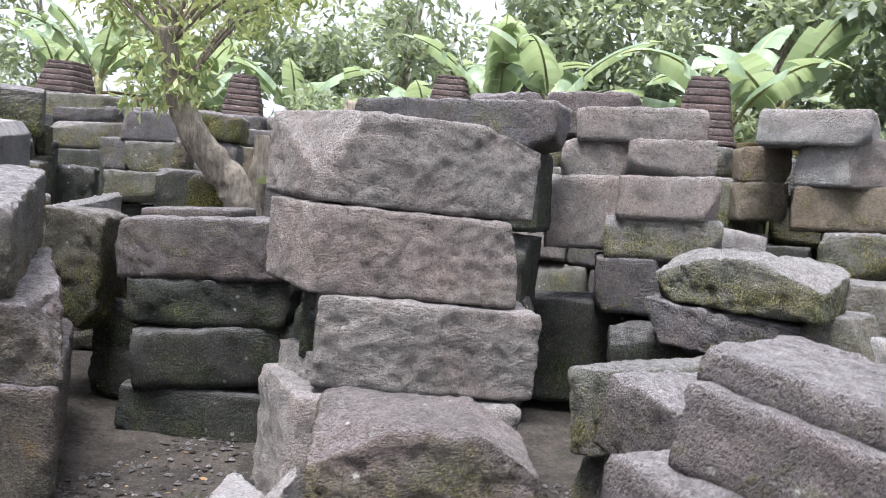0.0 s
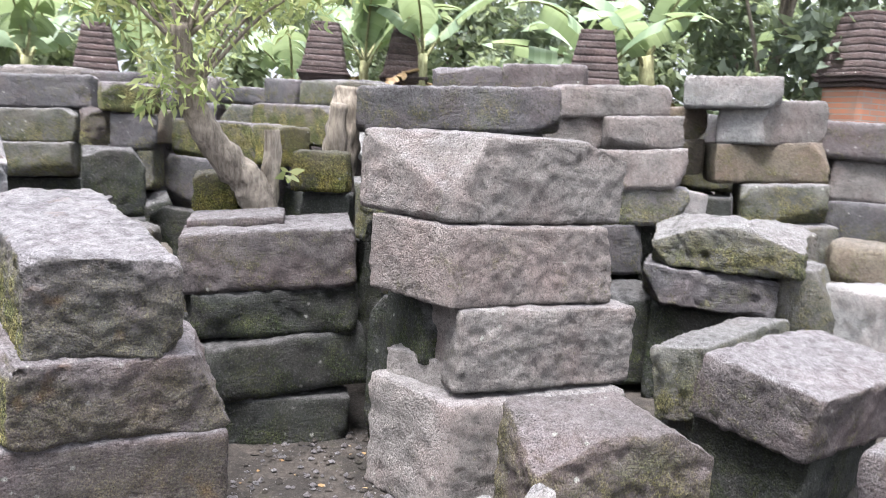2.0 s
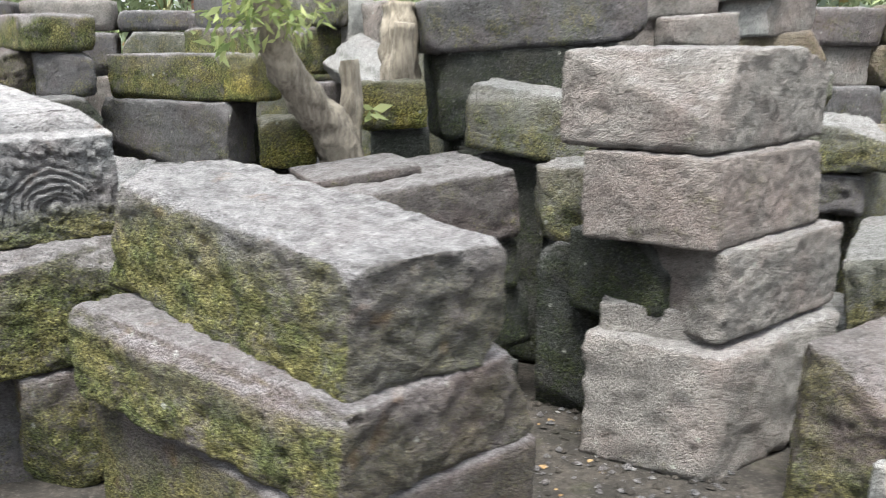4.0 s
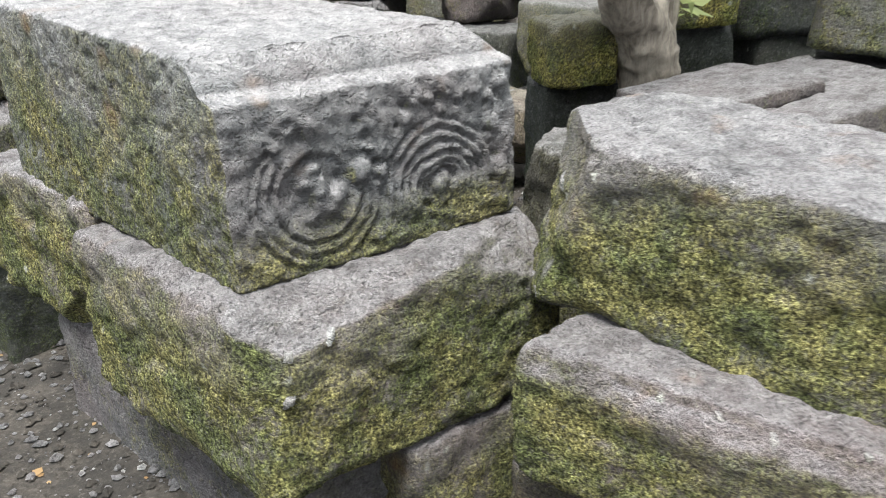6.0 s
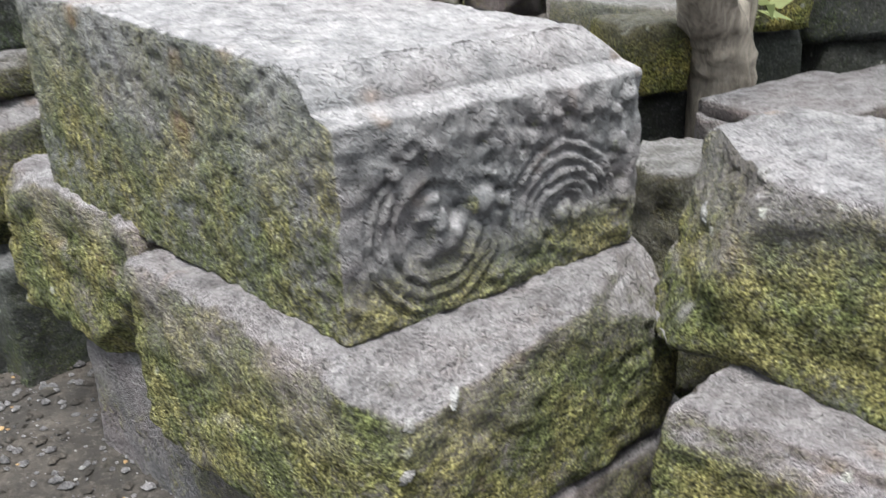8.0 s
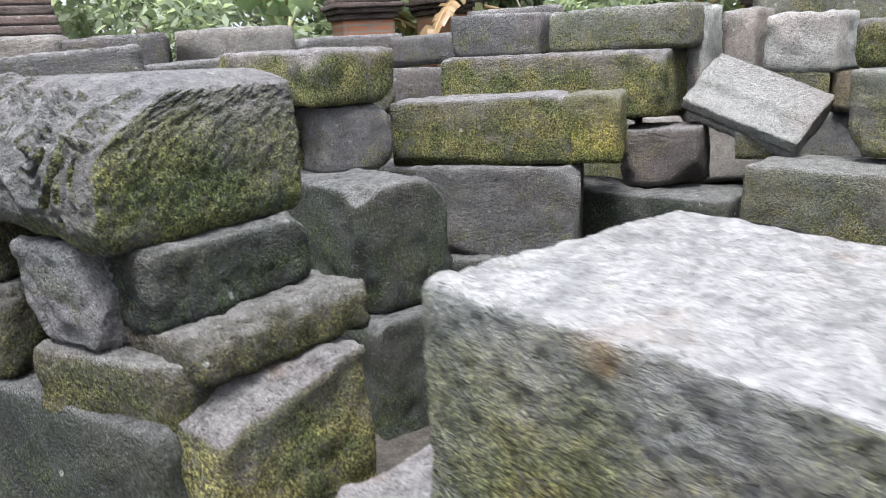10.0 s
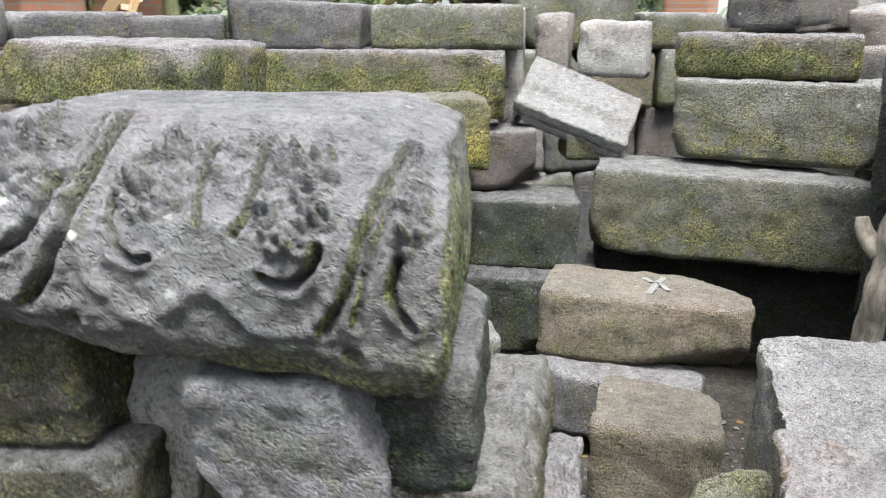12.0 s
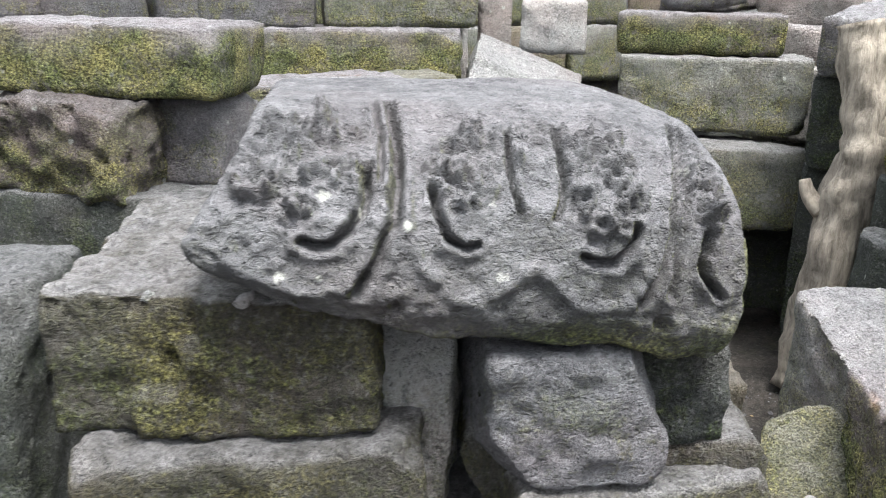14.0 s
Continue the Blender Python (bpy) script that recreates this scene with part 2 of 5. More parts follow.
def rock(w, d, h, cell, radius, rough, cuts=(), skew=0.0, profile=None, seed=None, chips=0):
    """A worn block, 0..w by 0..d by 0..h: rounded uneven edges, chips, a rough skin.
    cuts: (fx, fy, fz, nx, ny, nz), what lies past the plane through that fraction of the box is broken off."""
    SEED[0] += 1
    seed = SEED[0] if seed is None else seed
    size = np.array((w, d, h))
    n = np.maximum(3, np.ceil(size / cell)).astype(int)
    ip, quads = box_lattice(*n)
    p = ip / n * size
    half = size / 2
    q = p - half
    wear = radius * (0.75 + 0.9 * np.clip(fbm(p * 4.0 + seed * 3.1, 2, seed), -0.6, 1.0))
    wear = np.minimum(wear, half.min() * 0.8)[:, None]
    inner = np.clip(q, -(half - wear), half - wear)
    out = q - inner
    length = np.linalg.norm(out, axis=1, keepdims=True)
    normal = out / np.maximum(length, 1e-6)
    q = inner + normal * np.minimum(length, wear)
    p = q + half
    chip = np.random.RandomState(seed + 900)
    for k in range(chips):
        end = chip.randint(0, 2, 3) * 1.0
        if chip.uniform() < 0.5:
            end[chip.randint(0, 3)] = chip.uniform(0.2, 0.8)
        nv = (end - 0.5) * chip.uniform(0.5, 1.3, 3)
        nv /= np.linalg.norm(nv)
        past = np.maximum(0, (p - end * size) @ nv + chip.uniform(0.015, 0.015 + 0.14 * size.min()))
        p = p - past[:, None] * nv
    for fx, fy, fz, *nrm in cuts:
        nv = np.array(nrm, float)
        nv /= np.linalg.norm(nv)
        past = np.maximum(0, (p - np.array((fx, fy, fz)) * size) @ nv)
        p = p - past[:, None] * nv
    big = fbm(p * 2.6 + seed * 1.7, 2, seed + 5)
    small = fbm(p * 19 + seed * 2.3, 3, seed + 9)
    pits = np.minimum(0, fbm(p * 40 + seed, 2, seed + 3) + 0.3)
    if cell < 0.021:
        p = p + normal * (0.0045 * np.minimum(0.25, fbm(p * 46 + seed, 2, seed + 21)))[:, None]
    p = p + normal * (rough * (0.55 * big + 0.75 * small + 1.0 * pits))[:, None]
    if profile is not None:
        p = profile(p, size)
    p[:, 0] += skew * p[:, 1]
    return p, quads


TONE = {"mossy_sided_andesite": "mossy-sided", "moss_flanked_purple_andesite": "moss-flanked purple", "lichen_andesite": "pale lichen-spotted", "moss_topped_andesite": "moss-topped", "yellow_lichened_andesite": "yellow-lichened", "carved_block_andesite": "grey carved", "grey_andesite": "grey weathered", "pale_andesite": "pale rough-faced", "purple_andesite": "purplish grey", "mossy_andesite": "mossy",
        "very_mossy_andesite": "moss-covered", "shade_dark_mossy_andesite": "dark damp", "brown_sandstone": "brown earthy", "brown_purple_andesite": "brown-purple", "whitish_andesite": "whitish", "beige_andesite": "beige rough-faced"}


def stone(label, at, w, d, z0, z1, yaw=30.0, tilt=0.0, mat=None, pitch=0.0, cell=0.035, radius=0.02, rough=0.012,
          cuts=(), skew=0.0, name="stone_block", group="loose temple stones", profile=None, category="stone block", matrix=None, chips=5):
    """One block whose near corner stands at `at`; w runs along yaw, d a quarter turn to the left of it.
    label: the whole label, or a tail such as "in the back wall", to which size and tone are added."""
    mat = mat or GREY
    h = z1 - z0
    if label.split()[0] in ("in", "on", "at", "under", "beside", "behind", "lying"):
        size = "long" if w > 2.4 * h else "squat" if w < 1.2 * h else "rectangular"
        label = f"{size} {TONE[mat.name]} stone block {label}"
    elif label.startswith("with"):
        label = f"{TONE[mat.name]} stone block {label}"
    p, quads = rock(w, d, h, cell, radius, rough, cuts, skew, profile, chips=chips)
    ob = new(name, mesh_from(name, p, quads, mat))
    ob.matrix_world = matrix if matrix is not None else pose(at[0], at[1], z0, pitch, tilt, yaw)
    return tagged(ob, label, category, group)


def part(name, verts, faces, material, parent, label="", smooth=True):
    ob = new(name, mesh_from(name, verts, faces, material, smooth))
    ob.parent = parent
    return tagged(ob, label) if label else ob


def dabs(ob, points, size, material, name="lichen_patch", label="small chalky white lichen patch"):
    """Flat crusts on a block, each set on the skin of the block where it comes nearest to a point of the world."""
    me = ob.data
    v = np.empty(len(me.vertices) * 3)
    me.vertices.foreach_get("co", v)
    v = v.reshape(-1, 3)
    back = ob.matrix_world.inverted()
    r = np.random.RandomState(len(v) % 1000)
    flat = np.array([q.normal.z > 0.6 for q in me.vertices])
    for k, p in enumerate(points):
        i = int(np.argmin(((v - np.array(back @ Vector(p))) ** 2).sum(axis=1) + np.where(flat, 0.0, 0.004)))
        up = me.vertices[i].normal
        a = up.orthogonal().normalized()
        b = up.cross(a)
        ring, n = [], 14
        s = size * r.uniform(0.6, 1.25)
        for q in range(n):
            t = 2 * math.pi * q / n
            e = s * (1 + 0.35 * r.uniform(-1, 1))
            ring.append(Vector(v[i]) + a * (e * math.cos(t)) + b * (0.6 * e * math.sin(t)) - up * 0.004)
        inner = [Vector(v[i]) + 0.7 * (c - Vector(v[i])) + up * 0.006 for c in ring]
        verts = ring + inner + [Vector(v[i]) + up * 0.007]
        faces = [(q, (q + 1) % n, n + (q + 1) % n, n + q) for q in range(n)] + [(n + q, n + (q + 1) % n, 2 * n) for q in range(n)]
        part(name, verts, faces, material, ob, label if k == 0 else "")

# ---- ground ----
def ground_height(x, y):
    t = np.clip((x + 3.3) / 1.8, 0, 1)
    return -0.24 * t * t * (3 - 2 * t)


def soil_material():
    m = Nodes("trodden_soil")
    co = m.tree.nodes.new("ShaderNodeTexCoord").outputs["Object"]
    col = m.mix(m.ramp(m.noise(co, 1.1, 5, 0.6), (0.35, 0.0), (0.65, 1.0)), (0.034, 0.028, 0.023), (0.075, 0.062, 0.052))
    col = m.mix(m.ramp(m.noise(co, 30.0, 5, 0.7), (0.4, 0.0), (0.7, 0.7)), col, (0.135, 0.114, 0.096))
    col = m.mix(m.ramp(m.noise(co, 2.3, 4, 0.7), (0.58, 0.0), (0.7, 0.5)), col, (0.07, 0.08, 0.025))
    col = m.mix(m.ramp(m.noise(co, 5.0, 6, 0.75), (0.44, 0.75), (0.56, 0.0)), col, (0.022, 0.018, 0.015))
    col = m.mix(m.ramp(m.noise(co, 60.0, 4, 0.7), (0.56, 0.0), (0.68, 0.6)), col, (0.17, 0.15, 0.13))
    m.link(col, m.bsdf.inputs["Base Color"])
    m.bsdf.inputs["Roughness"].default_value = 0.95
    m.link(m.bump(m.noise(co, 55.0, 6, 0.78), 1.0, 0.04), m.bsdf.inputs["Normal"])
    return m.mat


SOIL = soil_material()
gx = np.concatenate([-np.geomspace(400, 9, 14), np.linspace(-8, 4, 241), np.geomspace(5, 400, 14)])
gy = np.concatenate([-np.geomspace(400, 2, 14), np.linspace(-1, 9, 201), np.geomspace(10, 400, 14)])
GX, GY = np.meshgrid(gx, gy, indexing="ij")
flat = np.stack([GX.ravel(), GY.ravel(), np.zeros(GX.size)], axis=1)
gz = ground_height(flat[:, 0], flat[:, 1]) + np.where(np.abs(flat[:, 0] + 2) < 7, 0.022 * fbm(flat * 2.2, 4, 77), 0)
flat[:, 2] = gz
ids = np.arange(GX.size).reshape(GX.shape)
gq = np.stack([ids[:-1, :-1], ids[1:, :-1], ids[1:, 1:], ids[:-1, 1:]], axis=-1).reshape(-1, 4)
ground = tagged(new("ground", mesh_from("ground", flat, gq, SOIL)), "brown trodden soil with gravel and moss between the stones", "ground", kind="structure")

# ---- the pale stack of four ----
HERE = "loose temple stones"
stone("pale grey worn stone block with a broken sloping end", (-0.27, 2.94), 0.92, 0.56, 1.05, 1.43, 31, skew=-0.33, mat=PALE, chips=0, radius=0.028, rough=0.009, cell=0.016,
      cuts=((0.20, 0.0, 0.98, -0.75, -0.25, 0.5), (1.0, 0.5, 0.76, 0.35, 0.0, 1.0), (0.1, 0.0, 0.5, -0.5, -1.0, 0.2)))
stone("pale pinkish rough-faced stone block in a tall stack", (-0.245, 2.91), 0.86, 0.50, 0.69, 1.045, 31, skew=-0.33, mat=BEIGE, chips=0, radius=0.022, rough=0.008, cell=0.016, cuts=((0.98, 0.0, 0.6, 1, -0.4, 0.3),))
stone("grey stone block resting on its neighbour below", (-0.19, 2.91), 0.91, 0.45, 0.32, 0.69, 28, tilt=0.4, mat=PALE, chips=0, rough=0.008, cell=0.014)
stone("narrow grey stone tongue wedged under the blocks", (-0.55, 3.26), 0.46, 0.3, 0.25, 0.42, -34, mat=PALE, chips=2)
# dark filler block added where the stack only has a shaded recess
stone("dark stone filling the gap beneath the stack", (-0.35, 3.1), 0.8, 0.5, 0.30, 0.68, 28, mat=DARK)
stone("wide rounded grey stone block on the ground", (-0.22, 2.84), 0.92, 0.55, -0.26, 0.30, 27, skew=-0.3, mat=PALE, chips=0, radius=0.05, cell=0.025)
stone("brown stone block with mossy edges before the stack", (0.12, 2.28), 0.73, 0.45, -0.26, 0.41, 20, mat=PLUM, chips=2, radius=0.04, cell=0.016,
      cuts=((0.72, 0.5, 1.0, 0.6, 0, 1.0), (0.0, 0.0, 0.8, -0.6, -0.6, 0.5)))
stone("small whitish stone at the foot of the block", (-0.04, 1.98), 0.17, 0.22, -0.26, 0.22, 12, mat=WHITE, radius=0.03, cell=0.02)
stone("broken upright piece of whitish stone", (0.10, 2.06), 0.09, 0.14, -0.26, 0.31, 25, mat=WHITE, radius=0.03, cell=0.02, cuts=((0.5, 0.5, 0.85, -1, 0, 0.8),))

# ---- the big mossy block and those under it ----
top_block = stone("large block, pale on top, mossy green on the long side", (-1.66, 2.17), 0.53, 1.24, 0.55, 0.93, 26, mat=LEE, skew=-0.24, pitch=5.5, chips=2,
      radius=0.03, rough=0.011, cell=0.0125, cuts=((0.0, 0.85, 0.5, -0.75, 0.76, 0.2), (0.0, 0.05, 1.0, -0.5, -0.8, 0.9)))
low_block = stone("long mossy-sided stone block with a purple upper edge", (-1.69, 2.12), 0.77, 1.09, 0.24, 0.565, 32.5, mat=FLANK, skew=-0.25, pitch=5.0, chips=1, radius=0.045, rough=0.012, cell=0.0135,
      cuts=((0.06, 0.5, 1.0, -0.8, 0, 0.6), (0.9, 0.0, 0.5, 0.8, -0.4, 0.4)))
stone("brown-purple stone block at the foot of a stack", (-1.74, 2.14), 0.80, 1.12, -0.26, 0.25, 29, mat=FLANK, skew=-0.2, pitch=3, radius=0.04, cell=0.03)

# ---- dark stack behind it ----
ledge = stone("dark purplish stone block with a raised flat ledge", (-1.61, 3.48), 0.88, 0.68, 0.53, 0.84, 13, tilt=-5.0, mat=PINK, cell=0.025)
lp, lq = rock(0.5, 0.42, 0.06, 0.03, 0.015, 0.006)
ledge_top = part("ledge", lp + np.array((0.02, 0.22, 0.295)), lq, PINK, ledge)
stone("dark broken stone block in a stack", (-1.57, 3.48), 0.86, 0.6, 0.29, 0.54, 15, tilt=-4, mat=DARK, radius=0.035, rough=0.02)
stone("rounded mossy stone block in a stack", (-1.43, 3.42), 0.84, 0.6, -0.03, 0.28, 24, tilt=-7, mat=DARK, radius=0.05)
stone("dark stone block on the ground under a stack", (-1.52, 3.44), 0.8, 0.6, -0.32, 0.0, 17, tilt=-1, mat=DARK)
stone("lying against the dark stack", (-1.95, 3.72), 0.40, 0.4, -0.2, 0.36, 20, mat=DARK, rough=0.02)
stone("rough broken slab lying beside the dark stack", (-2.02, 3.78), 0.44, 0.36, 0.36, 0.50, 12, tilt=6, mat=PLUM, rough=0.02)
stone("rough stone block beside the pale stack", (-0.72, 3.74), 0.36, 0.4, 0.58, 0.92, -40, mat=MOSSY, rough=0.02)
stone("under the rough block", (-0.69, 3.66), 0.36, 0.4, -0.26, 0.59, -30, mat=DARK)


# ---- carved block with scrolls on its end ----
def gauss(a, width):
    return np.exp(-(a / width) ** 2)


def scroll_relief(x, z):
    """Height of the carving over the end face: two scrolls of ringed foliage under a row of curled leaves."""
    out = np.zeros_like(x)
    wob = np.stack([x * 18, z * 18, np.zeros_like(x)], axis=1)
    x = x + 0.008 * fbm(wob * 0.6, 3, 31)
    z = z + 0.008 * fbm(wob * 0.6 + 5, 3, 32)
    # open scroll: two rims below, a curled bud inside
    a, b = x - 0.19, z - 0.156
    r, ang = np.hypot(a, b), np.degrees(np.arctan2(b, a)) % 360
    arc = np.clip((ang - 125) / 20, 0, 1) * np.clip((365 - ang) / 25, 0, 1)
    for radius, deep in ((0.145, 0.010), (0.128, 0.008), (0.098, 0.011), (0.083, 0.006)):
        out -= deep * arc * gauss(r - radius, 0.005)
    for radius, high in ((0.1365, 0.007), (0.0905, 0.009), (0.113, 0.004)):
        out += high * arc * gauss(r - radius, 0.006)
    inner = np.clip((0.078 - r) / 0.008, 0, 1)
    out -= 0.012 * inner
    for px, pz, size, high in ((-0.012, 0.045, 0.015, 0.024), (-0.028, 0.02, 0.013, 0.016), (0.0, 0.012, 0.02, 0.026), (0.016, -0.025, 0.028, 0.024), (0.045, -0.012, 0.018, 0.02), (0.088, 0.022, 0.026, 0.018), (-0.02, -0.045, 0.014, 0.014)):
        out += high * np.exp(-(np.hypot(a - px, b - pz) / size) ** 4)
    out -= 0.026 * gauss(np.hypot(a + 0.022, (b - 0.062) * 1.3), 0.016) + 0.016 * gauss(np.hypot(a - 0.052, b - 0.02), 0.012)
    # hooded scroll: four arches over a bud
    a, b = x - 0.488, z - 0.108
    r, ang = np.hypot(a, b), (np.degrees(np.arctan2(b, a)) + 60) % 360 - 60
    arc = np.clip((200 - ang) / 18, 0, 1) * np.clip((ang + 12) / 18, 0, 1)
    for radius, deep in ((0.150, 0.010), (0.128, 0.008), (0.106, 0.009), (0.084, 0.008), (0.062, 0.006)):
        out -= deep * arc * gauss(r - radius, 0.005)
        out += 0.006 * arc * gauss(r - radius + 0.011, 0.006)
    out -= 0.016 * np.clip((0.055 - r) / 0.008, 0, 1)
    for px, pz, size, high in ((0.0, 0.015, 0.024, 0.026), (-0.036, -0.01, 0.014, 0.016), (0.035, -0.008, 0.015, 0.018), (0.0, -0.03, 0.022, 0.016)):
        out += high * np.exp(-(np.hypot(a - px, b - pz) / size) ** 4)
    # curled leaves above and between
    for cx, cz, s in ((0.13, 0.31, 0.030), (0.175, 0.285, 0.02), (0.10, 0.27, 0.016), (0.33, 0.27, 0.026), (0.345, 0.215, 0.022), (0.31, 0.315, 0.022), (0.335, 0.175, 0.016), (0.42, 0.315, 0.024), (0.395, 0.275, 0.016),
                      (0.50, 0.325, 0.024), (0.455, 0.30, 0.013), (0.58, 0.32, 0.026), (0.545, 0.30, 0.013), (0.655, 0.305, 0.024), (0.62, 0.285, 0.014), (0.66, 0.18, 0.028), (0.655, 0.12, 0.024), (0.63, 0.225, 0.018), (0.31, 0.235, 0.013)):
        dist = np.hypot(x - cx, (z - cz) * 0.75)
        out += 0.015 * np.exp(-(dist / (s * 0.8)) ** 4) - 0.008 * gauss(dist, s * 0.25) - 0.017 * gauss(np.hypot(x - cx + s * 0.85, z - cz + s), s * 0.42)
    out += 0.003 * fbm(wob * 2, 3, 5)
    # broken, mossy foot
    out += 0.012 * fbm(wob * 1.2, 3, 8) * np.clip((0.075 - z) / 0.03, 0, 1) * np.clip((x - 0.25) / 0.05, 0, 1)
    return 0.78 * out * np.clip((x - 0.02) / 0.03, 0, 1) * np.clip((0.69 - x) / 0.02, 0, 1) * np.clip((z - 0.01) / 0.02, 0, 1) * np.clip((0.36 - z) / 0.02, 0, 1)


def carved_profile(p, size):
    x, y, z = p[:, 0].copy(), p[:, 1].copy(), p[:, 2].copy()
    front = np.clip(1 - y / 0.03, 0, 1)
    y -= front * (scroll_relief(x, z) - 0.004)
    inset = np.where(z < 0.352, -1.0, np.where(z < 0.368, (z - 0.352) / 0.016 * 0.05, 0.05 + 0.05 * np.clip((z - 0.368) / 0.06, 0, 1) ** 1.5))
    y = np.maximum(y, inset)
    edge = size[0] - 0.07 * np.clip((z - 0.36) / 0.07, 0, 1)
    x = np.minimum(x, edge)
    z = z * (1 + 0.20 * y / size[1])
    return np.stack([x, y, z], axis=1)


stone("grey temple block carved with two ringed foliage scrolls", (-2.99, 2.96), 0.70, 1.17, 0.79, 1.215, 26, mat=CARVED, skew=-0.115, cell=0.0058, radius=0.016, rough=0.005,
      profile=carved_profile, chips=0, name="carved_stone_block", group="carved temple stones", category="carved stone")
wide_block = stone("wide mossy stone block with a rounded corner", (-2.975, 2.83), 0.80, 0.80, 0.36, 0.79, 27, mat=GREEN, skew=-0.12, chips=3, radius=0.05, rough=0.010, cell=0.0115,
      cuts=((0.03, 0.03, 0.5, -0.7, -0.7, 0.12),))
stone("mossy stone block continuing the course", (-3.38, 3.56), 0.8, 0.80, 0.38, 0.82, 29, mat=GREEN, skew=-0.1, chips=3, radius=0.05, rough=0.016, cell=0.015, cuts=((0.0, 0.9, 0.9, -0.5, 0.6, 0.5),))
stone("mossy stone block at the foot of the carved one", (-2.68, 2.98), 0.58, 0.6, -0.1, 0.365, 27, mat=GREEN, radius=0.05, cell=0.02)
stone("smooth grey stone block at the foot of the stack", (-2.94, 3.0), 0.34, 1.25, -0.08, 0.37, 28, mat=GREY, skew=-0.12, radius=0.05, rough=0.006, cell=0.02)
stone("squat mossy stone beside the tree foot", (-1.90, 4.40), 0.28, 0.3, 0.83, 1.08, 0, mat=YELLOW, radius=0.04, cell=0.02)
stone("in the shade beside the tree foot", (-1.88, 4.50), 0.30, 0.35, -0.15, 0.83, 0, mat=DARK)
stone("low mossy stone block behind the carved one", (-2.16, 3.52), 0.36, 0.32, 0.2, 0.84, 10, mat=MOSSTOP, radius=0.05, cell=0.02)

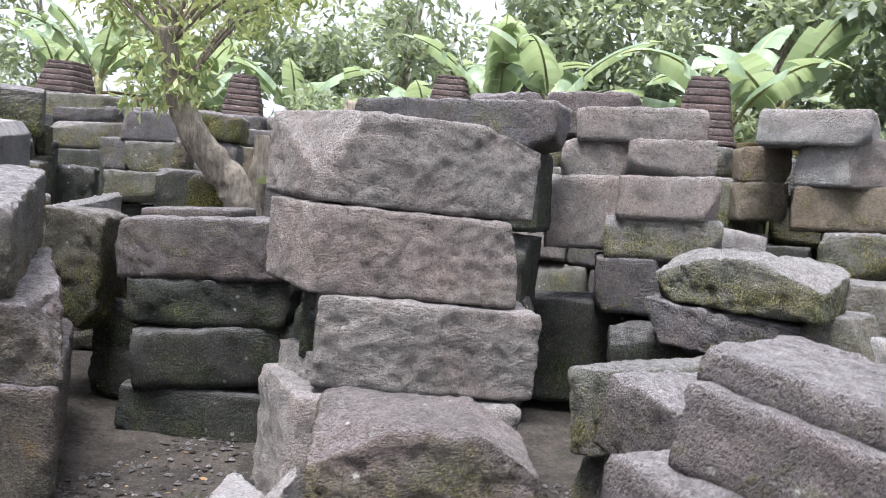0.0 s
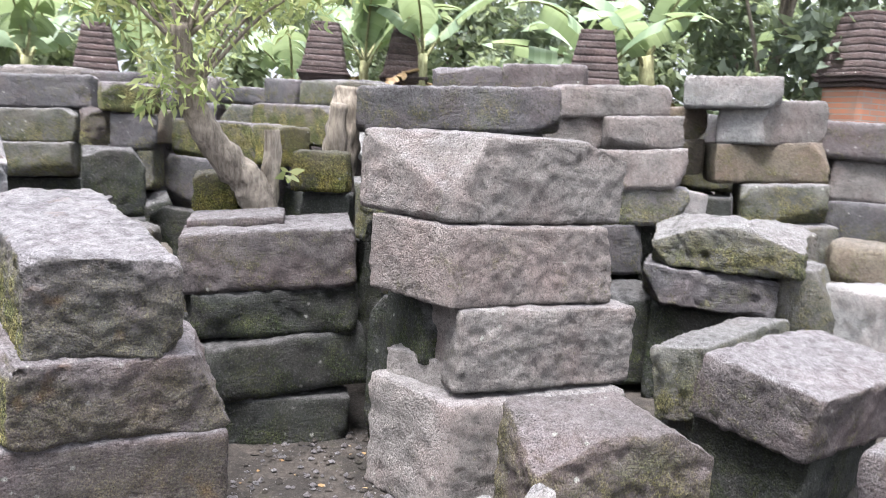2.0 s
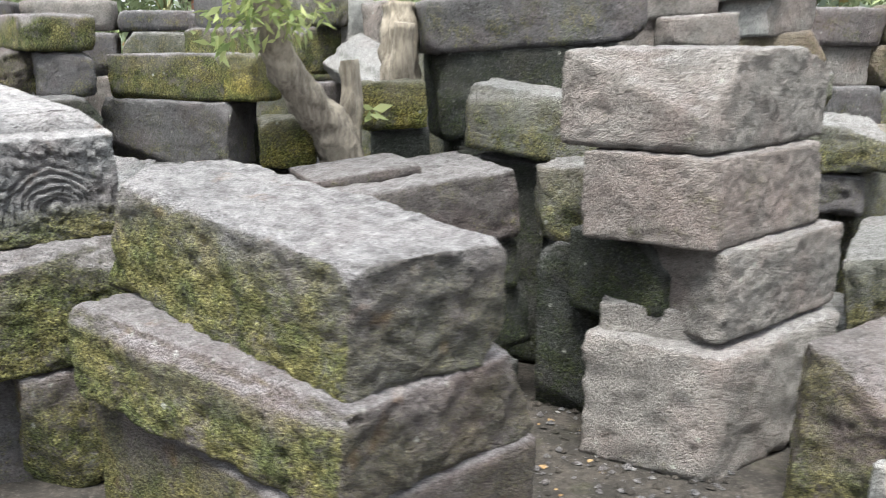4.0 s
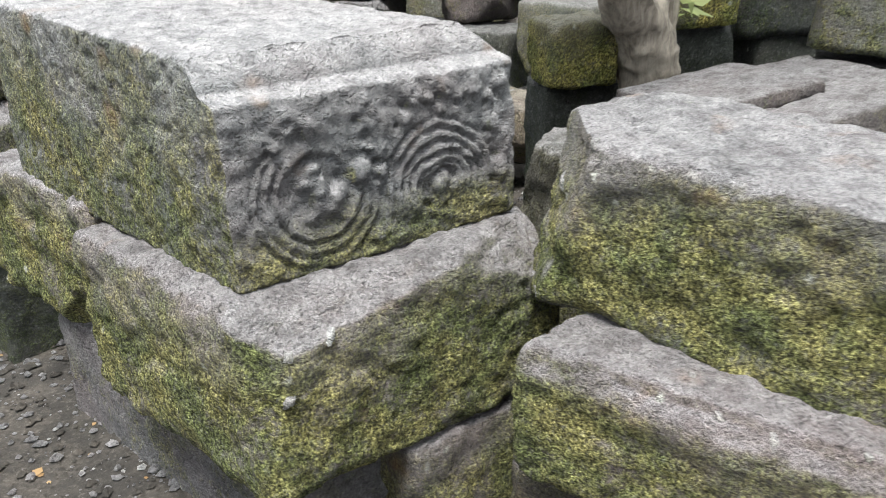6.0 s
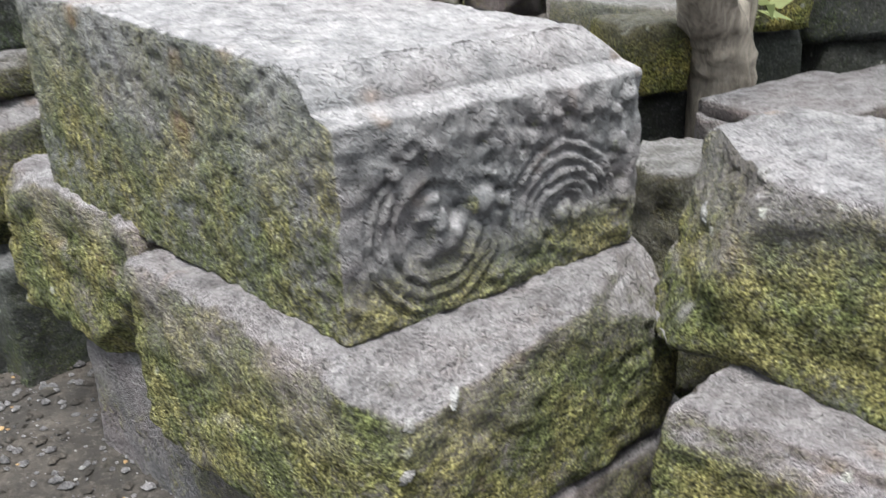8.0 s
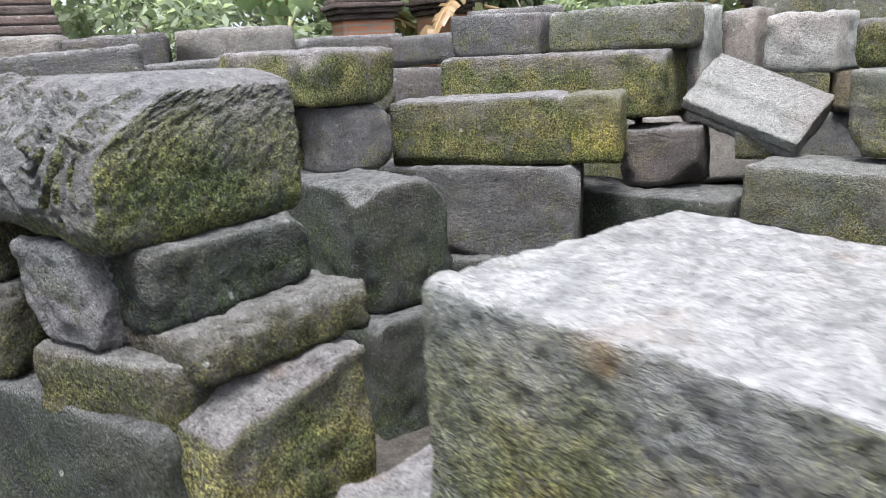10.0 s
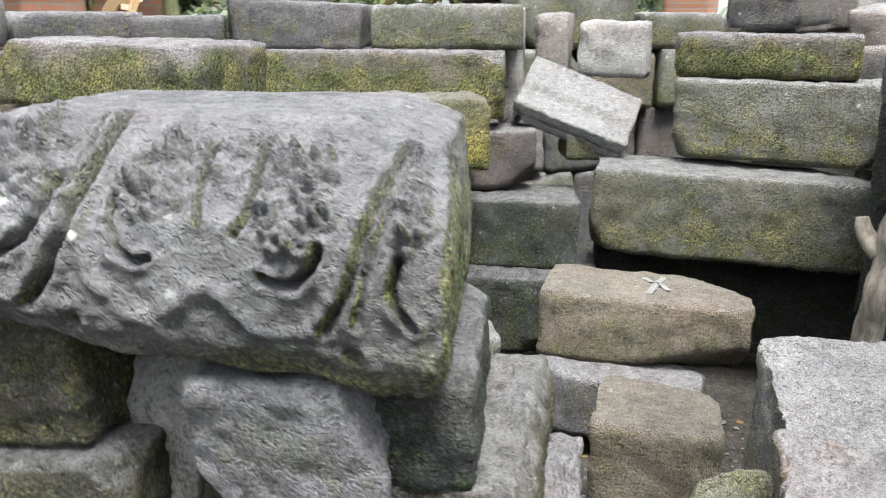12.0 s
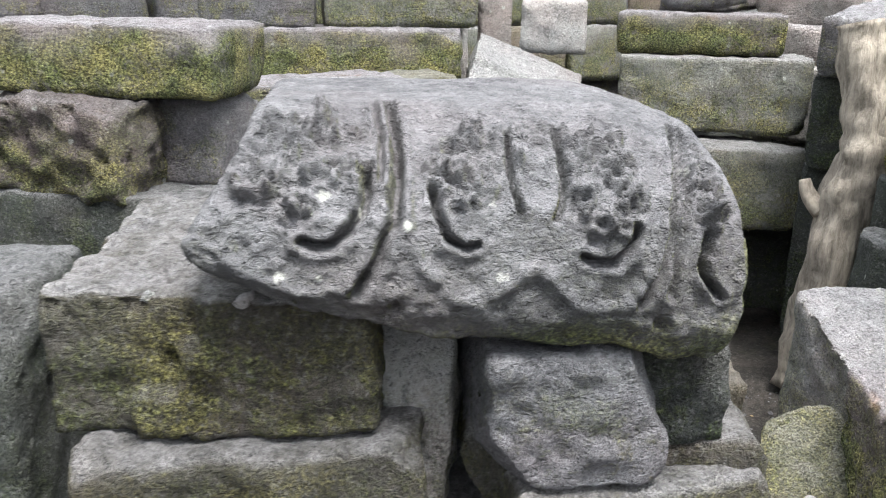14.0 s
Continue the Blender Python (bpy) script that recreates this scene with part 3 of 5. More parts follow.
# ---- stones right of the walk ----
FIELD = (
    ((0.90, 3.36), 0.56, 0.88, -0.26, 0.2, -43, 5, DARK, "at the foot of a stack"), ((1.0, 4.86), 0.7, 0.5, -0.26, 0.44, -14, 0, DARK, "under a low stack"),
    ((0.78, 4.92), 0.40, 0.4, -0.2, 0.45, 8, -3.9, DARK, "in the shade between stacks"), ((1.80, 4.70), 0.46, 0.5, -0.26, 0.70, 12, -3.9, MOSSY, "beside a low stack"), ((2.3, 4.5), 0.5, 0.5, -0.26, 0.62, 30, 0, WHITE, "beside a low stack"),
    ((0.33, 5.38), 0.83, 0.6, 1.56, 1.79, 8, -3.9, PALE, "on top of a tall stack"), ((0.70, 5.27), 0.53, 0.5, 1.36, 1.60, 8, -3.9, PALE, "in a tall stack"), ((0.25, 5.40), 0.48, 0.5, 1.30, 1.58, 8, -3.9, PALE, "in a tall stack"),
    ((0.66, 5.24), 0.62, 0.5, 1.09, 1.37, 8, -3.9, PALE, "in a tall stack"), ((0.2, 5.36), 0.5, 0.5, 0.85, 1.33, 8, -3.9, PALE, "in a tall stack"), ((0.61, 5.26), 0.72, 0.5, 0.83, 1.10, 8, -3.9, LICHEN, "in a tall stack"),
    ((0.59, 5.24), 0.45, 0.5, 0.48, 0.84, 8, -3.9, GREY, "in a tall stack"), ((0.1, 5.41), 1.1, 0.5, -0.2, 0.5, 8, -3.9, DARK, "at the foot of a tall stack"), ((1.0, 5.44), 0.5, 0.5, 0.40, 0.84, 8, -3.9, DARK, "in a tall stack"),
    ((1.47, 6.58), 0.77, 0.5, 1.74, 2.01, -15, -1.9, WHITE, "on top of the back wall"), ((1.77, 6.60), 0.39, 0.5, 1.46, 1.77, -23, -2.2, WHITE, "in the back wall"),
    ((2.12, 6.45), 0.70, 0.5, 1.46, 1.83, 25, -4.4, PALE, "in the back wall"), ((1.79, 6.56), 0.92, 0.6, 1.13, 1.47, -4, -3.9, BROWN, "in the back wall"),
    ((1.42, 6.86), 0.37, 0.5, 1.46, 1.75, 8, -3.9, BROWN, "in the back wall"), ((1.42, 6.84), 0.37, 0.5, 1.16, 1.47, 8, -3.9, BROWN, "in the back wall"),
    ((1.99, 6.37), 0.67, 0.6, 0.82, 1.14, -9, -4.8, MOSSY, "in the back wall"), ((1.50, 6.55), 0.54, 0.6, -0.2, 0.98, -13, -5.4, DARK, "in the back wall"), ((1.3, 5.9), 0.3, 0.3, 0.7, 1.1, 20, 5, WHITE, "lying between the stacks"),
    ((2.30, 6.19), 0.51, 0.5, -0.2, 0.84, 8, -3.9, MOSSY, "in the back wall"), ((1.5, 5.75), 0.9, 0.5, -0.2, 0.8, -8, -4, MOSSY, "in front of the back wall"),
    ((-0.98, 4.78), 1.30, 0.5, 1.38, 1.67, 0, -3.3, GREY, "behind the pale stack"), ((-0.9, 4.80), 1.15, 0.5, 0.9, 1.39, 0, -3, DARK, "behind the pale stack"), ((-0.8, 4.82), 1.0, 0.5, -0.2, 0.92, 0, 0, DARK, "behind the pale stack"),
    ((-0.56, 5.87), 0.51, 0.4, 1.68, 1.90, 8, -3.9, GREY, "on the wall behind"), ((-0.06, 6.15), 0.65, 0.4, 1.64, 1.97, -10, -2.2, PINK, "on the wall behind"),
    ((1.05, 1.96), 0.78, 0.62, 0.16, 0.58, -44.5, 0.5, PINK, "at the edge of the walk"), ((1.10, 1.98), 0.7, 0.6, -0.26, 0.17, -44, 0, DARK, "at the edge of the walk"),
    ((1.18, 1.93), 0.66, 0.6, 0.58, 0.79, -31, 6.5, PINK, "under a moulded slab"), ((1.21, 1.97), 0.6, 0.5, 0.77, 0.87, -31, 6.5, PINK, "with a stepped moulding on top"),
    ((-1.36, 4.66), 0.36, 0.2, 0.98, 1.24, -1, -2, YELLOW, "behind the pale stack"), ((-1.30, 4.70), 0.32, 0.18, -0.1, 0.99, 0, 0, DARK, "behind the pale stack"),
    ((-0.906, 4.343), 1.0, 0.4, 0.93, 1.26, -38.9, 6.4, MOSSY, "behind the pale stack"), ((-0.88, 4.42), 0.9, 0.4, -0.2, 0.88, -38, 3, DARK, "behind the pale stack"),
)
for at, w, d, z0, z1, yaw, tilt, mat, where in FIELD:
    stone(where, at, w, d, z0, z1, yaw, tilt=tilt, mat=mat)
stone("with a flat dusty top", (0.882, 3.276), 0.568, 0.94, 0.213, 0.53, -42.9, tilt=8.4, pitch=2.1, skew=0.116, mat=PINK, chips=3, radius=0.03, cell=0.02)


def fluted_face(p, size):
    """Upright shallow flutes on the front."""
    y = p[:, 1] + 0.012 * (1 + np.sin(p[:, 0] * 62)) * np.clip(1 - p[:, 1] / 0.05, 0, 1)
    return np.stack([p[:, 0], y, p[:, 2]], axis=1)


stone("mossy stone block with a fluted face", (0.755, 3.42), 0.27, 0.92, 0.1, 0.475, -25, tilt=-9, skew=0.32, mat=MOSSY, profile=fluted_face, cell=0.016, chips=2)
stone("mossy stone block under the fluted one", (0.80, 3.50), 0.36, 0.6, -0.26, 0.12, -16, mat=MOSSY)
stone("dusty lichened stone block with a worn domed top", (0.945, 4.80), 0.92, 0.5, 0.655, 0.945, -20, tilt=-1.5, pitch=2.6, mat=MOSSY, chips=3, radius=0.045, rough=0.02, cell=0.022,
      cuts=((0.22, 0.5, 1.0, -0.35, -0.2, 0.9), (0.75, 0.5, 0.98, 0.35, -0.15, 0.9), (0.1, 0.0, 0.2, -0.6, -0.5, -0.6)))
stone("grey stone block set askew in a low stack", (0.892, 4.773), 0.834, 0.5, 0.436, 0.685, -13.9, tilt=3.6, mat=GREY, chips=3, radius=0.04, rough=0.018, cell=0.022, cuts=((0.12, 0.0, 0.3, -0.8, -0.3, -0.6),))

# ---- left back wall ----
LEFT_WALL = (
    ((-5.51, 8.08), 1.12, 0.5, 1.33, 1.68, GREY), ((-6.59, 8.15), 1.01, 0.5, 1.16, 1.49, MOSSY), ((-5.36, 8.02), 0.85, 0.5, 0.97, 1.33, MOSSY), ((-5.71, 8.02), 0.32, 0.5, 0.97, 1.35, GREY),
    ((-5.51, 7.90), 1.00, 0.5, 0.61, 0.97, MOSSY), ((-6.54, 8.10), 0.99, 0.5, 0.53, 1.15, DARK), ((-4.82, 8.24), 1.06, 0.5, 0.49, 1.01, MOSSY), ((-4.51, 8.30), 0.86, 0.5, 1.01, 1.38, BROWN),
    ((-4.60, 8.56), 0.94, 0.5, 1.40, 1.60, GREY), ((-6.42, 7.97), 2.29, 0.5, -0.10, 0.53, DARK), ((-6.68, 8.26), 1.12, 0.5, 1.49, 1.67, GREY), ((-7.82, 8.20), 1.18, 0.5, -0.10, 1.53, DARK),
    ((-4.05, 8.32), 1.42, 0.5, -0.10, 0.49, DARK),
)
for at, w, d, z0, z1, mat in LEFT_WALL:
    stone("in the mossy back wall", at, w, d, z0, z1, 8, tilt=-3.0, mat=mat)

dabs(top_block, ((-2.303, 2.971, 0.991), (-2.175, 2.787, 0.940), (-2.289, 3.101, 0.903)), 0.022, WHITE)
dabs(wide_block, ((-2.93, 2.83, 0.668), (-2.925, 2.83, 0.60), (-2.80, 2.86, 0.72)), 0.018, WHITE, "chip_scar", "pale fresh chip in the mossy face")
dabs(low_block, ((-2.179, 2.609, 0.61), (-2.116, 2.542, 0.59), (-2.013, 2.453, 0.578), (-2.185, 2.701, 0.619)), 0.016, WHITE)
# ---- far side of the third view: back wall, tilted slab, low blocks ----
BACK = (
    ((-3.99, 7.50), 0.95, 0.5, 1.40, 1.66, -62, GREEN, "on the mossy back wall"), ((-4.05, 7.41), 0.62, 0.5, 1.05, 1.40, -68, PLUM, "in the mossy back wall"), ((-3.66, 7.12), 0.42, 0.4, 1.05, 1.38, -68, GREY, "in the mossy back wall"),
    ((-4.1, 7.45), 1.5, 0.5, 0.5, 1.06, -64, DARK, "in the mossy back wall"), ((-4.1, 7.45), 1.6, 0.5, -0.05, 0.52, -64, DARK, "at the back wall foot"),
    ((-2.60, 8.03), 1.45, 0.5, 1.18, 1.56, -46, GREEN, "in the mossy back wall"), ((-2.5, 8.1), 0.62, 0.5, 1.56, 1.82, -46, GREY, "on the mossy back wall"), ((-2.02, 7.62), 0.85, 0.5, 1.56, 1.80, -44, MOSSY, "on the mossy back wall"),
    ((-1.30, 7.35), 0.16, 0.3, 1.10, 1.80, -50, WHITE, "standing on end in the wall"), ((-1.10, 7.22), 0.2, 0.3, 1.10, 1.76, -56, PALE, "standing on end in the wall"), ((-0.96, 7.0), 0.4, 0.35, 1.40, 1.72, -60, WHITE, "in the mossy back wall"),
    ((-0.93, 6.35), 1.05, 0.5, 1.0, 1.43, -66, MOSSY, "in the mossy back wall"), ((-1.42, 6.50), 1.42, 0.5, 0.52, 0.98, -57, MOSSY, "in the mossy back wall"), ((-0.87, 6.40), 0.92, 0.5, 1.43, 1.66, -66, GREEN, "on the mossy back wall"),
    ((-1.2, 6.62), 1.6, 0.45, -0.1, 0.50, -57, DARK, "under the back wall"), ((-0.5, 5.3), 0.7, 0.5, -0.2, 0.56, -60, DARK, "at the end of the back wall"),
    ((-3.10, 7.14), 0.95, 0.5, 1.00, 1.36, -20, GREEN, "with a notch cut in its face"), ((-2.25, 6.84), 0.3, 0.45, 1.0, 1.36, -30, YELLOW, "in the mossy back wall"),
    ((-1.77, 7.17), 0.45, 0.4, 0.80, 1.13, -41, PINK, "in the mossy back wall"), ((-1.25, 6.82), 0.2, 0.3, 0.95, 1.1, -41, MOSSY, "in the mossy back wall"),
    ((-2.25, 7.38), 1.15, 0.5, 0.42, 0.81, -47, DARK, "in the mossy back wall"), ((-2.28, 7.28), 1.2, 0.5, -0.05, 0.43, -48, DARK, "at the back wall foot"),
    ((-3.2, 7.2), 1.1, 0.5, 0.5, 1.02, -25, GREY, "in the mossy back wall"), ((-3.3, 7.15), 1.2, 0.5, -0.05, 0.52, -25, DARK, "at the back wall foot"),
    ((-2.62, 6.46), 0.36, 0.35, -0.05, 0.32, -30, MOSSY, "at the back wall foot"),
    ((-2.21, 6.16), 0.92, 0.45, 0.24, 0.56, -58, BROWN, "lying low before the back wall"), ((-2.34, 6.08), 0.72, 0.4, -0.05, 0.24, -66, GREY, "under the brown block"),
    ((-2.86, 5.34), 0.42, 0.42, -0.1, 0.45, -58, BROWN, "lying low in the clearing"),
)
for at, w, d, z0, z1, yaw, mat, where in BACK:
    if where.startswith("with"):
        stone("mossy wall block " + where, at, w, d, z0, z1, yaw, mat=mat, cuts=())
    elif where.startswith("standing"):
        stone("narrow pale stone " + where, at, w, d, z0, z1, yaw, mat=mat)
    else:
        block = stone(where, at, w, d, z0, z1, yaw, mat=mat, tilt=random.uniform(-1.5, 1.5), rough=0.03 if mat is PLUM else 0.012, cell=0.022 if mat is PLUM else 0.035)
        if where == "lying low before the back wall":
            marked = block
lichen_block = stone("pale lichen-spotted block with a sloping mossy flank", (-3.12, 4.55), 0.7, 0.46, -0.1, 0.90, -48, mat=LICHEN, chips=2, radius=0.035, cell=0.016,
      cuts=((0.0, 1.0, 0.99, 0.0, -0.30, 0.95),))


def slab_profile(p, size):
    y, z = p[:, 1], p[:, 2].copy()
    z = np.where((z > size[2] * 0.5) & (y < 0.17), z - 0.035 * np.clip((0.17 - y) / 0.02, 0, 1), z)
    return np.stack([p[:, 0], y, z], axis=1)


ux = Vector((0.38, -0.49, -0.24)).normalized()
uz = Vector((-0.06, -0.157, 0.225)).normalized()
uy = uz.cross(ux)
corner = Vector((-1.46, 7.02, 1.32)) - 0.17 * uz
slab_pose = Matrix((ux, uy, uz)).transposed().to_4x4()
slab_pose.translation = corner
stone("pale moulded stone slab lying tilted on the wall", (0, 0), 0.68, 0.43, 0.0, 0.17, mat=WHITE, cell=0.02, radius=0.014, rough=0.006, profile=slab_profile, matrix=slab_pose,
      chips=1, name="moulded_slab", category="stone slab")

stone("low mossy stone leaning on the lichened block", (-3.36, 4.66), 0.24, 0.24, -0.08, 0.66, -48, mat=YELLOW, chips=2, radius=0.05, cell=0.02, cuts=((0.5, 0.5, 0.85, -0.6, -0.4, 0.6),))
stone("small broken whitish stone beside the mossy one", (-3.56, 4.58), 0.12, 0.11, -0.08, 0.58, -30, mat=WHITE, chips=3, radius=0.02, cell=0.016, cuts=((0.4, 0.5, 0.9, -0.7, 0.0, 0.7),))

# ---- stack that carries the rounded carved stone ----
def stepped_face(p, size):
    x, y, z = p[:, 0], p[:, 1], p[:, 2] / size[2]
    edge = np.where(z > 0.68, 0.25, np.where(z > 0.33, 0.21, 0.14)) + 0.006 * fbm(p * 30, 2, 3)
    y = y + 0.032 * np.clip((edge - x) / 0.012, 0, 1) * np.clip(1 - y / 0.12, 0, 1)
    return np.stack([x, y, p[:, 2]], axis=1)


stepped = stone("mossy stone block with a stepped face, carrying carved stone", (-4.85, 5.475), 0.52, 0.62, 1.09, 1.33, -50, profile=stepped_face, mat=MOSSTOP, chips=1, radius=0.02, cell=0.012,
      cuts=((0.0, 1.0, 0.6, -1.0, 0.5, 0.0),))
stone("rough grey stone block under the carved stone", (-4.42, 4.93), 0.30, 0.36, 0.985, 1.225, -46, mat=LILAC, radius=0.025, rough=0.011, chips=3, cell=0.011)
stone("narrow whitish stone wedged under the carved stone", (-4.42, 5.15), 0.115, 0.26, 0.80, 1.215, -58, mat=CHALK, radius=0.012, cell=0.016, cuts=((0.5, 0.0, 0.76, 0.0, -0.85, 0.55),))
stone("dark block under the end of the carved stone", (-4.08, 4.66), 0.50, 0.42, 1.03, 1.215, 42, mat=DARK, radius=0.02, cell=0.02)
stone("flat grey ledge stone under the carved stone", (-4.02, 4.58), 0.58, 0.55, 0.90, 1.035, 38, mat=MOSSTOP, radius=0.025, cell=0.02, cuts=((0.0, 0.0, 1.0, -0.5, -0.8, 0.6),))
stone("large mossy stone block low in the stack", (-4.0, 4.50), 0.52, 0.55, 0.42, 0.90, 38, mat=GREEN, radius=0.03, cell=0.025)
stone("dark stone block at the foot of a stack", (-3.95, 4.42), 0.5, 0.5, -0.08, 0.42, 36, mat=DARK, radius=0.03)
stone("mossy stone block in the stack under the carving", (-4.87, 5.41), 0.56, 0.5, 0.84, 1.085, -48, mat=MOSSTOP, radius=0.03, cell=0.02)
stone("mossy stone block beneath the rough grey one", (-4.40, 4.86), 0.45, 0.5, 0.80, 0.98, -40, mat=MOSSTOP, radius=0.03, cell=0.02)
stone("dark lower block of the stack", (-4.85, 5.34), 1.1, 0.7, 0.30, 0.85, -47, mat=DARK, radius=0.03)
stone("dark bottom block of the stack", (-4.88, 5.36), 1.15, 0.75, -0.08, 0.31, -47, mat=DARK, radius=0.03)
stone("dark stone block beside the stack", (-5.02, 6.0), 0.36, 0.45, -0.08, 1.22, -50, mat=DARK, radius=0.03, cell=0.025)
stone("rough pitted block behind the stack", (-4.92, 6.45), 0.5, 0.45, -0.08, 1.0, -55, mat=DARK, rough=0.02)


def to_line(x, s, points):
    """Distance from (x, s) to a bent line."""
    best = np.full_like(x, 9.0)
    for (ax, ay), (bx, by) in zip(points, points[1:]):
        dx, dy = bx - ax, by - ay
        t = np.clip(((x - ax) * dx + (s - ay) * dy) / (dx * dx + dy * dy), 0, 1)
        best = np.minimum(best, np.hypot(x - ax - t * dx, s - ay - t * dy))
    return best


GROOVES = (
    (0.024, 0.0085, ((0.196, 0.226), (0.212, 0.217), (0.238, 0.218), (0.262, 0.24), (0.282, 0.285), (0.293, 0.343), (0.294, 0.40))),
    (0.024, 0.0095, ((0.33, 0.66), (0.341, 0.48), (0.338, 0.35), (0.329, 0.27), (0.303, 0.19), (0.272, 0.143))),
    (0.008, 0.005, ((0.302, 0.65), (0.317, 0.468), (0.312, 0.355))),
    (0.018, 0.0075, ((0.80, 0.56), (0.78, 0.436), (0.756, 0.31), (0.744, 0.225), (0.726, 0.156), (0.701, 0.114))),
    (0.012, 0.006, ((0.815, 0.55), (0.794, 0.436), (0.773, 0.295), (0.753, 0.197), (0.745, 0.122))),
    (0.020, 0.007, ((0.804, 0.244), (0.792, 0.192), (0.797, 0.158), (0.825, 0.125))),
    (0.020, 0.007, ((0.39, 0.345), (0.392, 0.284), (0.406, 0.228), (0.433, 0.209), (0.451, 0.215))),
)
HOOKS = (
    (0.020, 0.006, ((0.515, 0.50), (0.51, 0.403), (0.509, 0.327), (0.517, 0.284))),
    (0.020, 0.006, ((0.587, 0.523), (0.587, 0.408), (0.59, 0.349), (0.578, 0.29), (0.571, 0.268))),
    (0.024, 0.008, ((0.613, 0.19), (0.632, 0.178), (0.658, 0.18), (0.679, 0.208), (0.69, 0.246))),
)
RIMS = (
    (0.011, 0.012, ((0.345, 0.5), (0.345, 0.348), (0.346, 0.242), (0.367, 0.18), (0.419, 0.127), (0.469, 0.123), (0.501, 0.16), (0.539, 0.181), (0.573, 0.144), (0.616, 0.109), (0.668, 0.108), (0.706, 0.145), (0.73, 0.212), (0.747, 0.30), (0.768, 0.434))),
    (0.010, 0.014, ((0.079, 0.215), (0.118, 0.176), (0.184, 0.149), (0.249, 0.153), (0.296, 0.195), (0.313, 0.296), (0.321, 0.421), (0.307, 0.60))),
    (0.024, 0.009, ((0.164, 0.504), (0.197, 0.472), (0.22, 0.503), (0.229, 0.58), (0.21, 0.68))),
    (0.024, 0.009, ((0.166, 0.412), (0.163, 0.368), (0.146, 0.326), (0.115, 0.323), (0.093, 0.377))),
)


def petal_relief(x, s):
    """Carving over the rounded stone: hanging lobes with raised rims, grooved bands, curled foliage. x along it, s up over its front, metres."""
    out = np.zeros_like(x)
    wob = np.stack([x * 22, s * 22, np.zeros_like(x)], axis=1)
    x = x + 0.003 * fbm(wob, 2, 3)
    s = s + 0.003 * fbm(wob + 9, 2, 4)
    rng = np.random.RandomState(11)
    # curls of foliage, each a little raised hook round a pit
    for cx, cs, rx, rs, n in ((0.19, 0.43, 0.10, 0.16, 60), (0.432, 0.38, 0.045, 0.10, 26), (0.54, 0.46, 0.12, 0.06, 34), (0.655, 0.36, 0.055, 0.12, 34), (0.815, 0.36, 0.024, 0.12, 20)):
        bed = np.exp(-(np.hypot((x - cx) / (rx * 1.1), (s - cs) / (rs * 1.1))) ** 6)
        out += 0.009 * bed
        for k in range(n):
            a, q = rng.uniform(0, 2 * np.pi), np.sqrt(rng.uniform())
            px, ps, r = cx + rx * q * np.cos(a), cs + rs * q * np.sin(a), rng.uniform(0.008, 0.016)
            near = (np.abs(x - px) < 0.045) & (np.abs(s - ps) < 0.045)
            dx, ds = x[near] - px, (s[near] - ps) * 0.8
            dist = np.hypot(dx, ds)
            turn = np.cos(np.arctan2(ds, dx) - rng.uniform(0, 6.28))
            hook = np.clip(turn * 1.6 + 1.0, 0, 1)
            out[near] += rng.uniform(0.009, 0.015) * hook * gauss(dist - r, 0.005) - 0.005 * gauss(dist, r * 0.45) - 0.003 * hook * gauss(dist - r - 0.010, 0.004)
    for high, width, path in RIMS:
        out += high * gauss(to_line(x, s, path), width)
    for deep, width, path in GROOVES + HOOKS:
        dist = to_line(x, s, path)
        out = out * (1 - gauss(dist, width * 1.3)) + 0.006 * gauss(dist - width * 1.9, width * 0.8) - 1.8 * deep * np.exp(-(dist / (width * 0.85)) ** 4)
    for cx, cs, r in ((0.195, 0.535, 0.018), (0.135, 0.375, 0.02), (0.255, 0.46, 0.012), (0.415, 0.44, 0.012), (0.70, 0.40, 0.012), (0.33, 0.115, 0.014), (0.735, 0.075, 0.012)):
        out -= 0.024 * gauss(np.hypot(x - cx, s - cs), r)
    out += 0.003 * fbm(wob * 2.4, 3, 8)
    return out * np.clip((0.69 - s) / 0.04, 0, 1) * np.clip((x - 0.04) / 0.03, 0, 1) * np.clip((0.865 - x) / 0.012, 0, 1)


